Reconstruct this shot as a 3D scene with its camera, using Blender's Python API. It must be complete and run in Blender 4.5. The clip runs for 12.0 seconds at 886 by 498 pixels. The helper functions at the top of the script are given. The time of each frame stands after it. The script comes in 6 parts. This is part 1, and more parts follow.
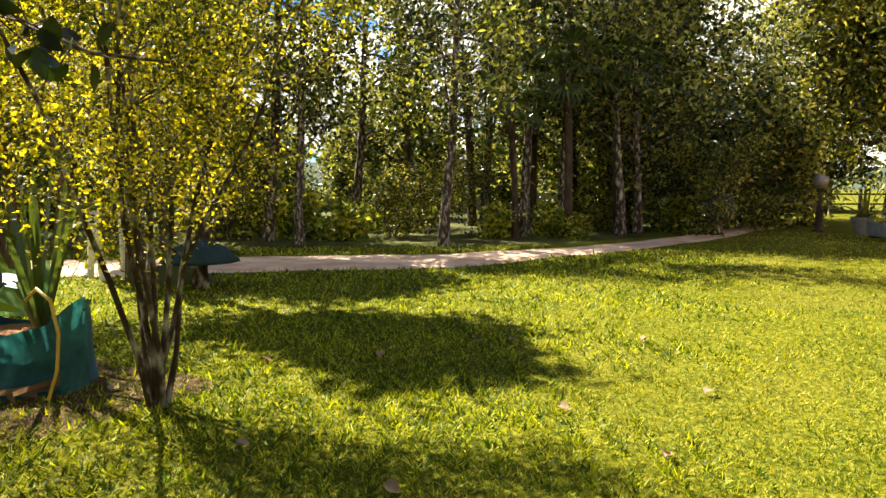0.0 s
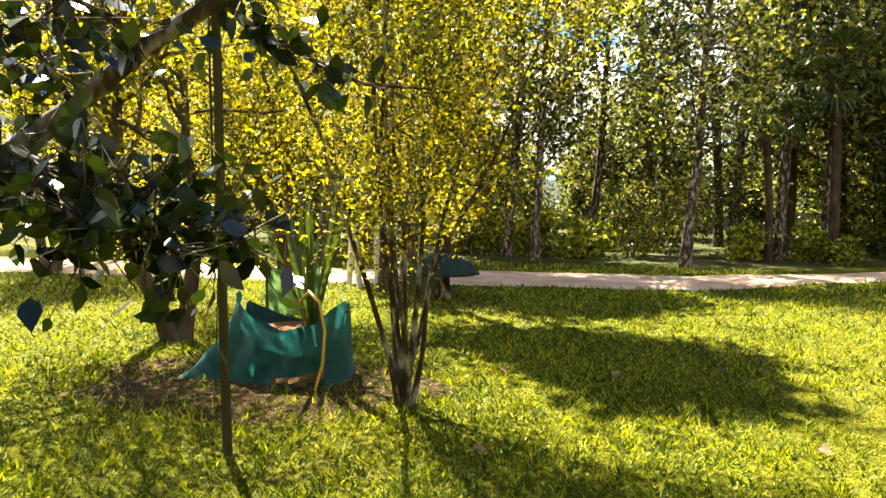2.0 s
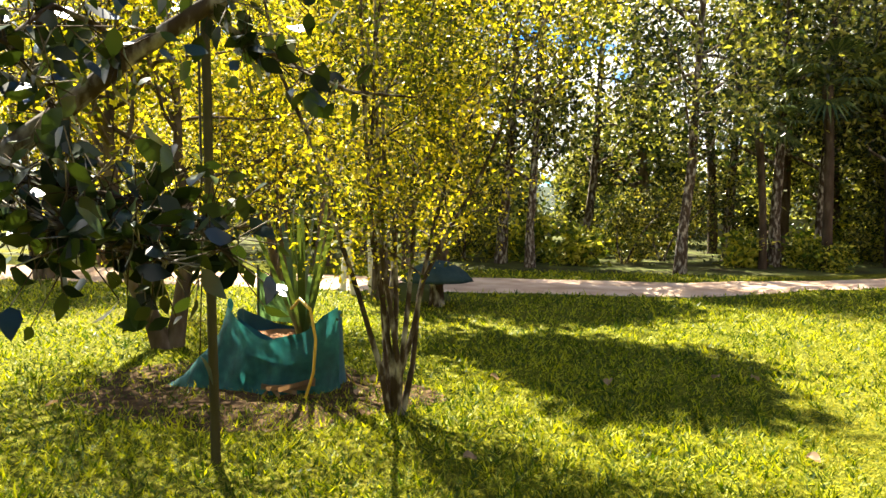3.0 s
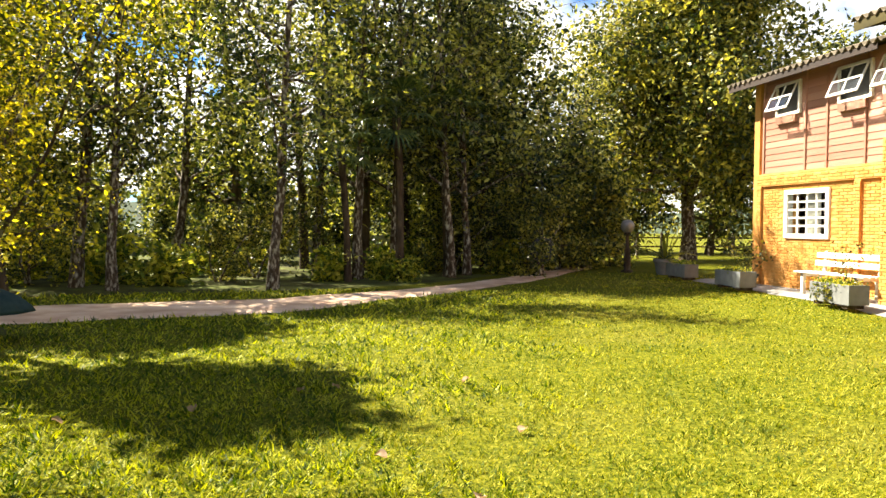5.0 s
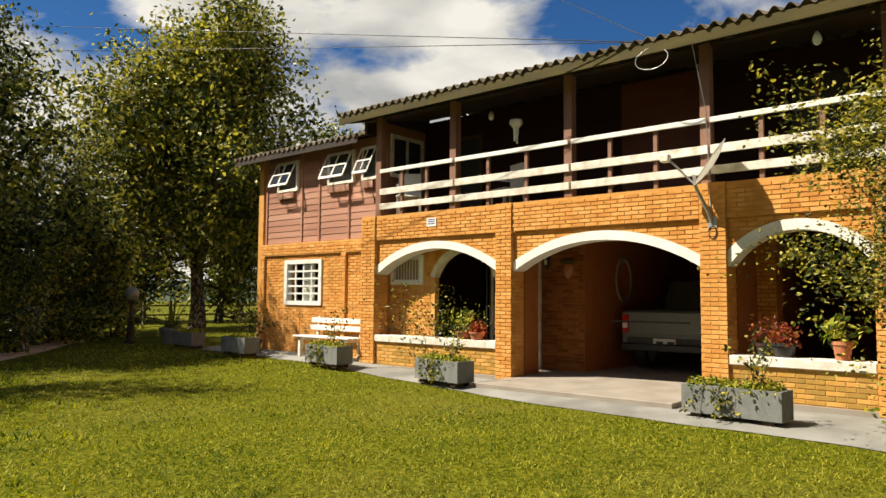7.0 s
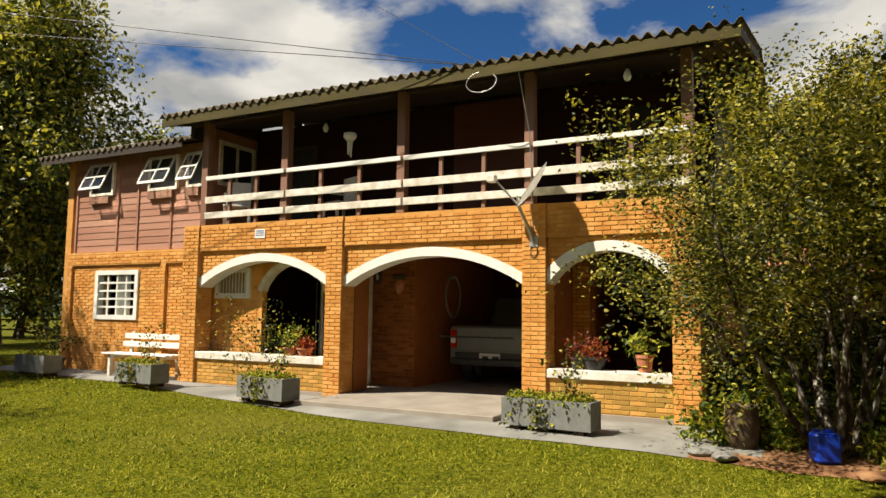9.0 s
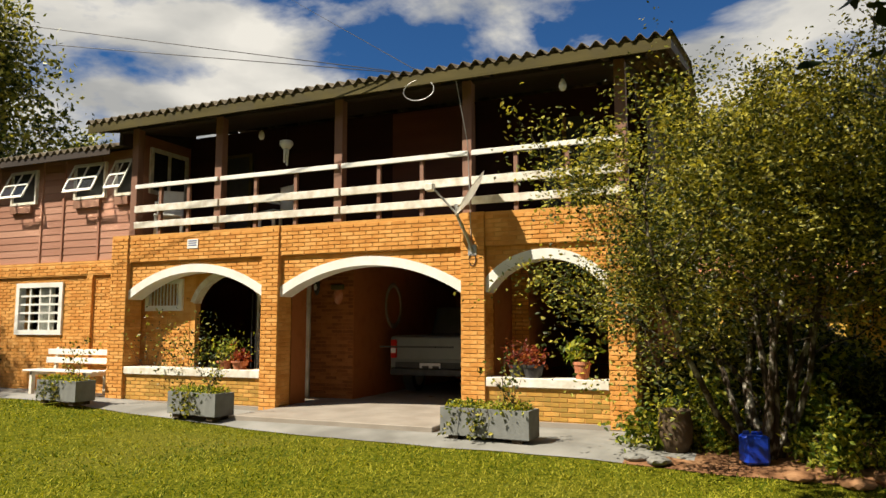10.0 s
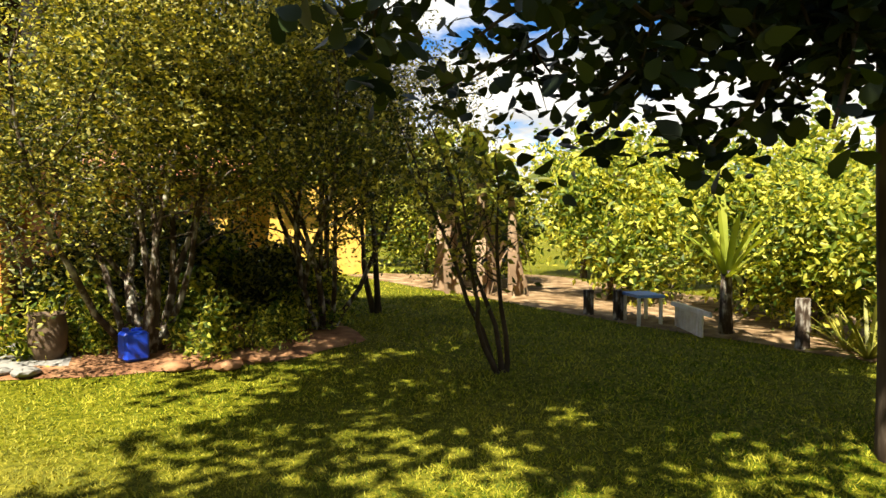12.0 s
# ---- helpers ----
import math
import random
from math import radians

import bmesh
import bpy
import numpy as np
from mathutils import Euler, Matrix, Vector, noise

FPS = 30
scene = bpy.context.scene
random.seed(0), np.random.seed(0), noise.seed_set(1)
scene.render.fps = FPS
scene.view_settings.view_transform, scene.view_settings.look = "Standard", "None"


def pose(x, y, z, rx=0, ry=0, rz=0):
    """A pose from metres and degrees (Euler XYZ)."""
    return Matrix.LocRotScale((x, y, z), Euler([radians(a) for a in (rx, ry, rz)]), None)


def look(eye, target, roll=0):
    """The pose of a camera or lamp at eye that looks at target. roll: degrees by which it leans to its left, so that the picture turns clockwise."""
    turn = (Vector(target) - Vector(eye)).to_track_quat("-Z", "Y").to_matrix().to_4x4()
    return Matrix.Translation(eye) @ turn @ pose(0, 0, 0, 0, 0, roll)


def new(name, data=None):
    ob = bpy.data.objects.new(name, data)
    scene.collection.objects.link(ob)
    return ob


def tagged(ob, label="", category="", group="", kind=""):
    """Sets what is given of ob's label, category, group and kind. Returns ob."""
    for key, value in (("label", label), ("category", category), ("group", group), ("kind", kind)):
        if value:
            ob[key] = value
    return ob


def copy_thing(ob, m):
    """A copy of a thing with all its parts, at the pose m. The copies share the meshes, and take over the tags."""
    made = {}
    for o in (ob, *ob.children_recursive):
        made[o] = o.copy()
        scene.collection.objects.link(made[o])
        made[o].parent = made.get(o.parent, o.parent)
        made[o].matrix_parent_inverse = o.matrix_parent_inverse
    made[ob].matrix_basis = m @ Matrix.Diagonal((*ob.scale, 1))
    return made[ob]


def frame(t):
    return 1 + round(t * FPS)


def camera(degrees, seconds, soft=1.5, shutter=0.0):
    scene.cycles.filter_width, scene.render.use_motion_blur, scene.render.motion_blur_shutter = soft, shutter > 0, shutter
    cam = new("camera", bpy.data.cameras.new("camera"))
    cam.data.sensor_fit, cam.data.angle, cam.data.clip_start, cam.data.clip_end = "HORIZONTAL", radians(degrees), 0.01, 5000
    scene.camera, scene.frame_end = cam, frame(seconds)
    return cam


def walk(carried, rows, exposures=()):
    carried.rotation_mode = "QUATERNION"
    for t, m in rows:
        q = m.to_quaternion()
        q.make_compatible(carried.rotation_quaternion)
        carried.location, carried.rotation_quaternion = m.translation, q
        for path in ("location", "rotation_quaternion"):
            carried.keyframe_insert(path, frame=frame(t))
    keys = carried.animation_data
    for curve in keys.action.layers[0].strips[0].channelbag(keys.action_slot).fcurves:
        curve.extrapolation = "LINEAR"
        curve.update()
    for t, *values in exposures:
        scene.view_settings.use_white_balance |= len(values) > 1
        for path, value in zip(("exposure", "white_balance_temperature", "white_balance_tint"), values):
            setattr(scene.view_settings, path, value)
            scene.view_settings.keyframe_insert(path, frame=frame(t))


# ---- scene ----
cam = camera(64.2, 12.0)
PATH = [
    (0, (-0.62, -1.503, 1.224), (-0.683, 0.488, 1.037), 0.1),
    (0.5, (-0.632, -1.519, 1.224), (-1.16, 0.4, 1.032), -0.4),
    (1, (-0.64, -1.535, 1.223), (-1.295, 0.347, 1.057), -0.1),
    (1.5, (-0.642, -1.547, 1.223), (-1.356, 0.315, 1.071), 0.2),
    (2, (-0.637, -1.554, 1.223), (-1.343, 0.312, 1.082), 0.4),
    (2.5, (-0.624, -1.551, 1.224), (-1.332, 0.316, 1.095), 0.4),
    (4.5, (-0.529, -1.485, 1.24), (-0.643, 0.509, 1.143), 0.2),
    (5, (-0.497, -1.468, 1.241), (-0.104, 0.492, 1.175), 0.5),
    (5.5, (-0.461, -1.451, 1.241), (0.301, 0.398, 1.226), 0.3),
    (6, (-0.424, -1.438, 1.241), (0.592, 0.284, 1.273), 0.2),
    (6.5, (-0.387, -1.432, 1.241), (0.904, 0.094, 1.32), 0.5),
    (7, (-0.35, -1.432, 1.241), (1.164, -0.132, 1.377), 0.4),
    (7.5, (-0.312, -1.441, 1.241), (1.381, -0.394, 1.432), 0.2),
    (9.5, (-0.144, -1.503, 1.24), (1.63, -0.6, 1.432), 0.5),
    (10, (-0.091, -1.518, 1.239), (1.738, -0.738, 1.45), -0.1),
    (10.5, (-0.025, -1.535, 1.239), (1.934, -1.182, 1.43), -0.7),
    (11, (0.049, -1.555, 1.239), (2.047, -1.6, 1.322), -0.5),
    (11.5, (0.127, -1.576, 1.239), (2.086, -1.979, 1.218), 0.0),
    (12, (0.209, -1.598, 1.238), (2.043, -2.389, 1.152), 0.0),
]
EXPOSURE = [(t, e, 7300, 8) for t, e in ((0.0, 2.2), (0.7, 2.5), (2.5, 2.6), (4.5, 2.45), (5.0, 2.3), (5.5, 1.85), (6.0, 1.4), (6.5, 1.05),
                                         (7.5, 0.8), (9.5, 0.76), (10.5, 0.8), (11.0, 1.15), (12.0, 1.8))]
walk(cam, [(t, look(eye, target, roll)) for t, eye, target, roll in PATH], EXPOSURE)

# ---- world, sun, exposure ----
SUN_TRAVEL = Vector((1.0, -0.95, -1.72)).normalized()
SUN_EL = math.asin(-SUN_TRAVEL.z)
SUN_AZ = math.atan2(-SUN_TRAVEL.x, -SUN_TRAVEL.y)      # clockwise from +y

world = bpy.data.worlds.new("sky")
scene.world = world
world.use_nodes = True
wn, wl = world.node_tree.nodes, world.node_tree.links
wn.clear()
w_out = wn.new("ShaderNodeOutputWorld")
w_bg = wn.new("ShaderNodeBackground")
w_sky = wn.new("ShaderNodeTexSky")
w_sky.sky_type = "NISHITA"
w_sky.sun_disc = False
w_sky.sun_elevation = SUN_EL
w_sky.sun_rotation = SUN_AZ
w_sky.air_density, w_sky.dust_density, w_sky.ozone_density = 1.0, 0.4, 2.0
# clouds on a flat layer: they bunch towards the horizon and open overhead
w_tc = wn.new("ShaderNodeTexCoord")
w_sep = wn.new("ShaderNodeSeparateXYZ")
wl.new(w_tc.outputs["Generated"], w_sep.inputs["Vector"])


def w_math(op, a, b):
    n = wn.new("ShaderNodeMath")
    n.operation = op
    for k, v in enumerate((a, b)):
        if isinstance(v, (int, float)):
            n.inputs[k].default_value = v
        else:
            wl.new(v, n.inputs[k])
    return n.outputs[0]


w_high = w_math("ADD", w_math("MAXIMUM", w_sep.outputs["Z"], 0.0), 0.18)
w_flat = wn.new("ShaderNodeCombineXYZ")
wl.new(w_math("DIVIDE", w_sep.outputs["X"], w_high), w_flat.inputs["X"])
wl.new(w_math("DIVIDE", w_sep.outputs["Y"], w_high), w_flat.inputs["Y"])


def w_cloud(scale, detail, rough, w):
    n = wn.new("ShaderNodeTexNoise")
    n.noise_dimensions = "4D"
    n.inputs["W"].default_value, n.inputs["Scale"].default_value = w, scale
    n.inputs["Detail"].default_value, n.inputs["Roughness"].default_value, n.inputs["Distortion"].default_value = detail, rough, 0.3
    wl.new(w_flat.outputs["Vector"], n.inputs["Vector"])
    return n.outputs["Fac"]


w_cover = w_math("SUBTRACT", w_cloud(1.5, 9.0, 0.55, 3.4), w_math("MULTIPLY", w_sep.outputs["Z"], 0.20))
w_ramp = wn.new("ShaderNodeValToRGB")
w_ramp.color_ramp.elements[0].position, w_ramp.color_ramp.elements[0].color = 0.35, (0, 0, 0, 1)
w_ramp.color_ramp.elements[1].position, w_ramp.color_ramp.elements[1].color = 0.435, (1, 1, 1, 1)
w_grey = wn.new("ShaderNodeValToRGB")
w_grey.color_ramp.elements[0].position, w_grey.color_ramp.elements[0].color = 0.38, (19.5, 19.5, 19.5, 1)
w_grey.color_ramp.elements[1].position, w_grey.color_ramp.elements[1].color = 0.62, (9.5, 10.0, 10.8, 1)
wl.new(w_cloud(2.3, 6.0, 0.5, 9.1), w_grey.inputs["Fac"])
w_mix = wn.new("ShaderNodeMixRGB")
wl.new(w_grey.outputs["Color"], w_mix.inputs["Color2"])
wl.new(w_cover, w_ramp.inputs["Fac"])
wl.new(w_ramp.outputs["Color"], w_mix.inputs["Fac"])
w_tint = wn.new("ShaderNodeMixRGB")
w_tint.blend_type = "MULTIPLY"
w_tint.inputs["Fac"].default_value = 1.0
w_tint.inputs["Color2"].default_value = (0.44, 1.14, 2.0, 1)
wl.new(w_sky.outputs["Color"], w_tint.inputs["Color1"])
wl.new(w_tint.outputs["Color"], w_mix.inputs["Color1"])
wl.new(w_mix.outputs["Color"], w_bg.inputs["Color"])
w_bg.inputs["Strength"].default_value = 0.025
wl.new(w_bg.outputs["Background"], w_out.inputs["Surface"])

sun_data = bpy.data.lights.new("sun", "SUN")
sun_data.energy, sun_data.angle, sun_data.color = 5.0, radians(0.53), (1.0, 0.955, 0.87)
sun = new("sun", sun_data)
sun.rotation_euler = SUN_TRAVEL.to_track_quat("-Z", "Y").to_euler()
sun.location = (-20, 20, 40)


# ---- materials ----
def material(name, colors, scale=8.0, rough=0.8, metal=0.0, bump=0.0, bump_scale=60.0, island=0.0, random_object=0.0, detail=5.0,
             stretch=(1, 1, 1), translucent=0.0, specular=0.5, stain=0.0, stain_scale=0.7, stain_color=(0.05, 0.045, 0.04), trans_color=None):
    """A procedural surface: colours mixed by noise at two scales, small relief, and a variation per piece."""
    m = bpy.data.materials.new(name)
    m.use_nodes = True
    n, l = m.node_tree.nodes, m.node_tree.links
    bsdf = n["Principled BSDF"]
    tc = n.new("ShaderNodeTexCoord")
    mp = n.new("ShaderNodeMapping")
    mp.inputs["Scale"].default_value = stretch
    l.new(tc.outputs["Object"], mp.inputs["Vector"])
    nz = n.new("ShaderNodeTexNoise")
    nz.inputs["Scale"].default_value, nz.inputs["Detail"].default_value = scale, detail
    l.new(mp.outputs["Vector"], nz.inputs["Vector"])
    ramp = n.new("ShaderNodeValToRGB")
    el = ramp.color_ramp.elements
    while len(el) < len(colors):
        el.new(0.5)
    for i, c in enumerate(colors):
        el[i].position = 0.3 + 0.4 * i / max(1, len(colors) - 1)
        el[i].color = (*c, 1)
    fac = nz.outputs["Fac"]
    if island or random_object:
        add = n.new("ShaderNodeMath")
        add.operation = "MULTIPLY_ADD"
        if island:
            geo = n.new("ShaderNodeNewGeometry")
            l.new(geo.outputs["Random Per Island"], add.inputs[0])
        else:
            info = n.new("ShaderNodeObjectInfo")
            l.new(info.outputs["Random"], add.inputs[0])
        add.inputs[1].default_value = island or random_object
        off = n.new("ShaderNodeMath")
        off.operation = "SUBTRACT"
        l.new(fac, off.inputs[0])
        off.inputs[1].default_value = 0.5 * (island or random_object)
        l.new(off.outputs[0], add.inputs[2])
        fac = add.outputs[0]
    l.new(fac, ramp.inputs["Fac"])
    color = ramp.outputs["Color"]
    if stain:
        n2 = n.new("ShaderNodeTexNoise")
        n2.inputs["Scale"].default_value, n2.inputs["Detail"].default_value = stain_scale, 6.0
        l.new(tc.outputs["Object"], n2.inputs["Vector"])
        r2 = n.new("ShaderNodeValToRGB")
        r2.color_ramp.elements[0].position, r2.color_ramp.elements[1].position = 0.48, 0.72
        r2.color_ramp.elements[1].color = (stain, stain, stain, 1)
        l.new(n2.outputs["Fac"], r2.inputs["Fac"])
        mx = n.new("ShaderNodeMixRGB")
        mx.inputs["Color2"].default_value = (*stain_color, 1)
        l.new(r2.outputs["Color"], mx.inputs["Fac"])
        l.new(color, mx.inputs["Color1"])
        color = mx.outputs["Color"]
    l.new(color, bsdf.inputs["Base Color"])
    bsdf.inputs["Roughness"].default_value = rough
    bsdf.inputs["Metallic"].default_value = metal
    bsdf.inputs["Specular IOR Level"].default_value = specular
    if bump:
        nb = n.new("ShaderNodeTexNoise")
        nb.inputs["Scale"].default_value, nb.inputs["Detail"].default_value = bump_scale, 4.0
        l.new(mp.outputs["Vector"], nb.inputs["Vector"])
        bp = n.new("ShaderNodeBump")
        bp.inputs["Strength"].default_value, bp.inputs["Distance"].default_value = bump, 0.01
        l.new(nb.outputs["Fac"], bp.inputs["Height"])
        l.new(bp.outputs["Normal"], bsdf.inputs["Normal"])
    if translucent:
        tr = n.new("ShaderNodeBsdfTranslucent")
        if trans_color:
            tint = n.new("ShaderNodeMixRGB")
            tint.blend_type = "MULTIPLY"
            tint.inputs["Fac"].default_value = 1.0
            tint.inputs["Color2"].default_value = (*trans_color, 1)
            l.new(color, tint.inputs["Color1"])
            l.new(tint.outputs["Color"], tr.inputs["Color"])
        else:
            l.new(color, tr.inputs["Color"])
        ms = n.new("ShaderNodeMixShader")
        ms.inputs["Fac"].default_value = translucent
        l.new(bsdf.outputs["BSDF"], ms.inputs[1])
        l.new(tr.outputs["BSDF"], ms.inputs[2])
        l.new(ms.outputs["Shader"], n["Material Output"].inputs["Surface"])
    return m


def leaf_material(name, dark, mid, light, translucent=0.45, rough=0.5, warm=(1.5, 1.35, 0.6)):
    return material(name, (dark, mid, light), scale=0.6, rough=rough, island=0.7, translucent=translucent, specular=0.35, trans_color=warm)


GRASS_SOIL = material("lawn_soil", ((0.020, 0.030, 0.002), (0.085, 0.092, 0.005), (0.19, 0.175, 0.018)), scale=28.0, detail=9.0, rough=0.95, bump=1.0, bump_scale=60, stain=0.4, stain_scale=0.35, stain_color=(0.17, 0.14, 0.03), specular=0.05)
GRASS = material("grass_blades", ((0.052, 0.092, 0.005), (0.180, 0.212, 0.012), (0.40, 0.37, 0.045)), scale=0.9, rough=0.6, island=0.8, translucent=0.32, specular=0.12, stain=0.5, stain_scale=0.3, stain_color=(0.26, 0.22, 0.045), trans_color=(1.3, 1.28, 0.45))
GRASS_LONG = material("shade_grass_blades", ((0.030, 0.065, 0.003), (0.13, 0.175, 0.006), (0.40, 0.41, 0.03)), scale=0.9, rough=0.5, island=0.9, translucent=0.38, specular=0.18, trans_color=(1.35, 1.3, 0.4))
DIRT = material("red_dirt", ((0.42, 0.27, 0.18), (0.58, 0.41, 0.29), (0.66, 0.50, 0.37)), scale=2.2, rough=0.95, bump=0.6, bump_scale=30, stain=0.5, stain_scale=0.9, stain_color=(0.25, 0.14, 0.08), specular=0.1)
SOIL = material("garden_soil", ((0.13, 0.06, 0.03), (0.24, 0.12, 0.06), (0.34, 0.19, 0.10)), scale=5, rough=0.95, bump=0.9, bump_scale=25, specular=0.1)
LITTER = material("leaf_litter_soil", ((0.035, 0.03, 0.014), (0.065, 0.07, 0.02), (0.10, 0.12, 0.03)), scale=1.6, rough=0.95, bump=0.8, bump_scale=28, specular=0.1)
BRICK = material("orange_brick", ((0.54, 0.225, 0.050), (0.64, 0.29, 0.072), (0.71, 0.36, 0.11)), scale=5.0, rough=0.8, bump=0.35, bump_scale=90, island=0.32, specular=0.25)
BRICK_PIECE = material("orange_brick_piece", ((0.54, 0.225, 0.050), (0.64, 0.29, 0.072), (0.71, 0.36, 0.11)), scale=5.0, rough=0.8, bump=0.35, bump_scale=90, random_object=0.32, specular=0.25)
BRICK_OLD = material("mossy_brick", ((0.36, 0.21, 0.05), (0.52, 0.27, 0.06), (0.62, 0.33, 0.09)), scale=4.0, rough=0.85, bump=0.4, bump_scale=80, random_object=0.7, specular=0.2, stain=0.55, stain_scale=3.0, stain_color=(0.20, 0.19, 0.05))
MORTAR = material("brick_mortar", ((0.56, 0.265, 0.075), (0.66, 0.34, 0.11)), scale=9, rough=0.95, bump=0.3, stain=0.4, stain_scale=1.2, stain_color=(0.46, 0.22, 0.07), specular=0.1)
# darker copy of the house brick, its colour holding the indoor shade
INNER_BRICK = material("shaded_brick", ((0.20, 0.065, 0.02), (0.28, 0.095, 0.028), (0.34, 0.12, 0.038)), scale=5.0, rough=0.85, bump=0.3, island=0.6, specular=0.2)
WHITE = material("white_paint", ((0.72, 0.70, 0.65), (0.82, 0.81, 0.77)), scale=6, rough=0.6, bump=0.12, stain=0.22, stain_scale=2.4, stain_color=(0.42, 0.38, 0.30))
WHITE_WORN = material("worn_white_paint", ((0.62, 0.56, 0.45), (0.80, 0.78, 0.72)), scale=9, rough=0.65, bump=0.15, stain=0.5, stain_scale=5, stain_color=(0.35, 0.24, 0.14))
SIDING = material("red_brown_board", ((0.30, 0.135, 0.085), (0.37, 0.175, 0.115), (0.42, 0.215, 0.145)), scale=3, rough=0.6, bump=0.25, bump_scale=30, stretch=(1, 0.12, 1), random_object=0.35)
# dark red boards taken near black, the shade under the roof put in
RED_WALL = material("shade_dark_red_board", ((0.022, 0.007, 0.005), (0.038, 0.011, 0.008)), scale=4, rough=0.7, bump=0.2, stretch=(1, 0.15, 1), specular=0.2)
RED_PANEL = material("red_brown_panel", ((0.085, 0.022, 0.012), (0.12, 0.034, 0.018)), scale=4, rough=0.6, bump=0.2, stretch=(1, 0.15, 1))
POST = material("brown_post_paint", ((0.20, 0.092, 0.058), (0.27, 0.135, 0.085)), scale=7, rough=0.6, bump=0.2, stretch=(1, 1, 0.2))
# timber colour lowered to deepen the shade under the roof
DARK_WOOD = material("shade_darkened_timber", ((0.022, 0.013, 0.009), (0.042, 0.024, 0.015)), scale=6, rough=0.75, bump=0.25, stretch=(1, 0.2, 1))
FASCIA = material("yellow_brown_fascia", ((0.062, 0.050, 0.016), (0.105, 0.085, 0.032)), scale=6, rough=0.8, bump=0.2, stretch=(1, 0.15, 1), stain=0.4, stain_scale=3, specular=0.15)
FIBRO = material("weathered_fibre_cement", ((0.075, 0.060, 0.042), (0.145, 0.118, 0.082), (0.23, 0.19, 0.14)), scale=5, rough=0.9, bump=0.4, bump_scale=40, stain=0.6, stain_scale=2.0, stain_color=(0.045, 0.038, 0.028), specular=0.15)
CONCRETE = material("grey_pavement", ((0.17, 0.165, 0.15), (0.23, 0.225, 0.205), (0.29, 0.28, 0.26)), scale=1.7, rough=0.85, bump=0.25, bump_scale=50, stain=0.45, stain_scale=0.9, stain_color=(0.12, 0.115, 0.10), specular=0.2)
SLAB = material("pale_garage_floor", ((0.25, 0.215, 0.18), (0.33, 0.29, 0.245)), scale=2.5, rough=0.8, bump=0.15, stain=0.4, stain_scale=1.5, stain_color=(0.20, 0.16, 0.12), specular=0.2)
BANK_SOIL = material("dry_bank_soil", ((0.09, 0.055, 0.028), (0.20, 0.13, 0.07), (0.34, 0.25, 0.15)), scale=4, detail=8.0, rough=0.95, bump=0.9, bump_scale=25, specular=0.05)
LITTER_DARK = material("dark_bed_soil", ((0.022, 0.014, 0.008), (0.060, 0.036, 0.018), (0.15, 0.095, 0.05)), scale=14, detail=8.0, rough=0.95, bump=1.0, bump_scale=40, specular=0.05)
PLANTER = material("grey_concrete_planter", ((0.15, 0.155, 0.15), (0.22, 0.225, 0.215)), scale=6, rough=0.8, bump=0.3, stain=0.4, stain_scale=4, stain_color=(0.10, 0.10, 0.09), specular=0.2)
CEILING = material("porch_ceiling", ((0.24, 0.20, 0.15), (0.32, 0.27, 0.21)), scale=3, rough=0.9)
# black for ironwork, and for the darkness in window and door openings
BLACK = material("black_iron_and_unlit_gaps", ((0.012, 0.012, 0.012), (0.03, 0.028, 0.026)), scale=10, rough=0.5)
GLASS = bpy.data.materials.new("window_glass")
GLASS.use_nodes = True
_g = GLASS.node_tree.nodes["Principled BSDF"]
_g.inputs["Base Color"].default_value = (0.85, 0.9, 0.9, 1)
_g.inputs["Transmission Weight"].default_value = 1.0
_g.inputs["Roughness"].default_value = 0.02
_g.inputs["IOR"].default_value = 1.45
FABRIC = material("pale_curtain", ((0.60, 0.58, 0.52), (0.72, 0.70, 0.65)), scale=12, rough=0.9, bump=0.2, stretch=(1, 5, 0.4))
# silver paint set dark grey, the garage shadow worked into it
TRUCK = material("shaded_silver_paint", ((0.15, 0.16, 0.16), (0.20, 0.21, 0.21)), scale=3, rough=0.4, metal=0.4, stain=0.25, stain_scale=3, stain_color=(0.10, 0.09, 0.08))
PLASTIC = material("dark_grey_plastic", ((0.02, 0.02, 0.021), (0.04, 0.04, 0.042)), scale=12, rough=0.5)
RED_LENS = material("red_lamp_lens", ((0.45, 0.012, 0.01), (0.6, 0.03, 0.02)), scale=8, rough=0.2)
CLEAR_LENS = material("white_lamp_lens", ((0.7, 0.7, 0.7), (0.8, 0.8, 0.8)), scale=8, rough=0.2)
CHROME = material("chrome", ((0.6, 0.6, 0.6), (0.7, 0.7, 0.7)), scale=5, rough=0.15, metal=1.0)
METAL = material("galvanised_metal", ((0.42, 0.42, 0.41), (0.55, 0.55, 0.54)), scale=9, rough=0.45, metal=0.7, stain=0.4, stain_scale=5, stain_color=(0.3, 0.18, 0.1))
TERRACOTTA = material("terracotta", ((0.40, 0.13, 0.06), (0.52, 0.20, 0.10)), scale=8, rough=0.85, bump=0.2, stain=0.3, stain_scale=6, stain_color=(0.5, 0.4, 0.32))
BLUE = material("blue_plastic", ((0.004, 0.03, 0.34), (0.008, 0.05, 0.46)), scale=7, rough=0.35)
BARK = material("grey_brown_bark", ((0.035, 0.026, 0.017), (0.085, 0.062, 0.042), (0.16, 0.13, 0.10)), scale=7, rough=0.95, bump=1.0, bump_scale=22, stretch=(1, 1, 0.25), specular=0.1)
BARK_PALE = material("lichen_bark", ((0.030, 0.020, 0.013), (0.065, 0.046, 0.032), (0.42, 0.39, 0.33)), scale=14, rough=0.95, bump=0.9, bump_scale=30, stretch=(1, 1, 0.45), specular=0.1)
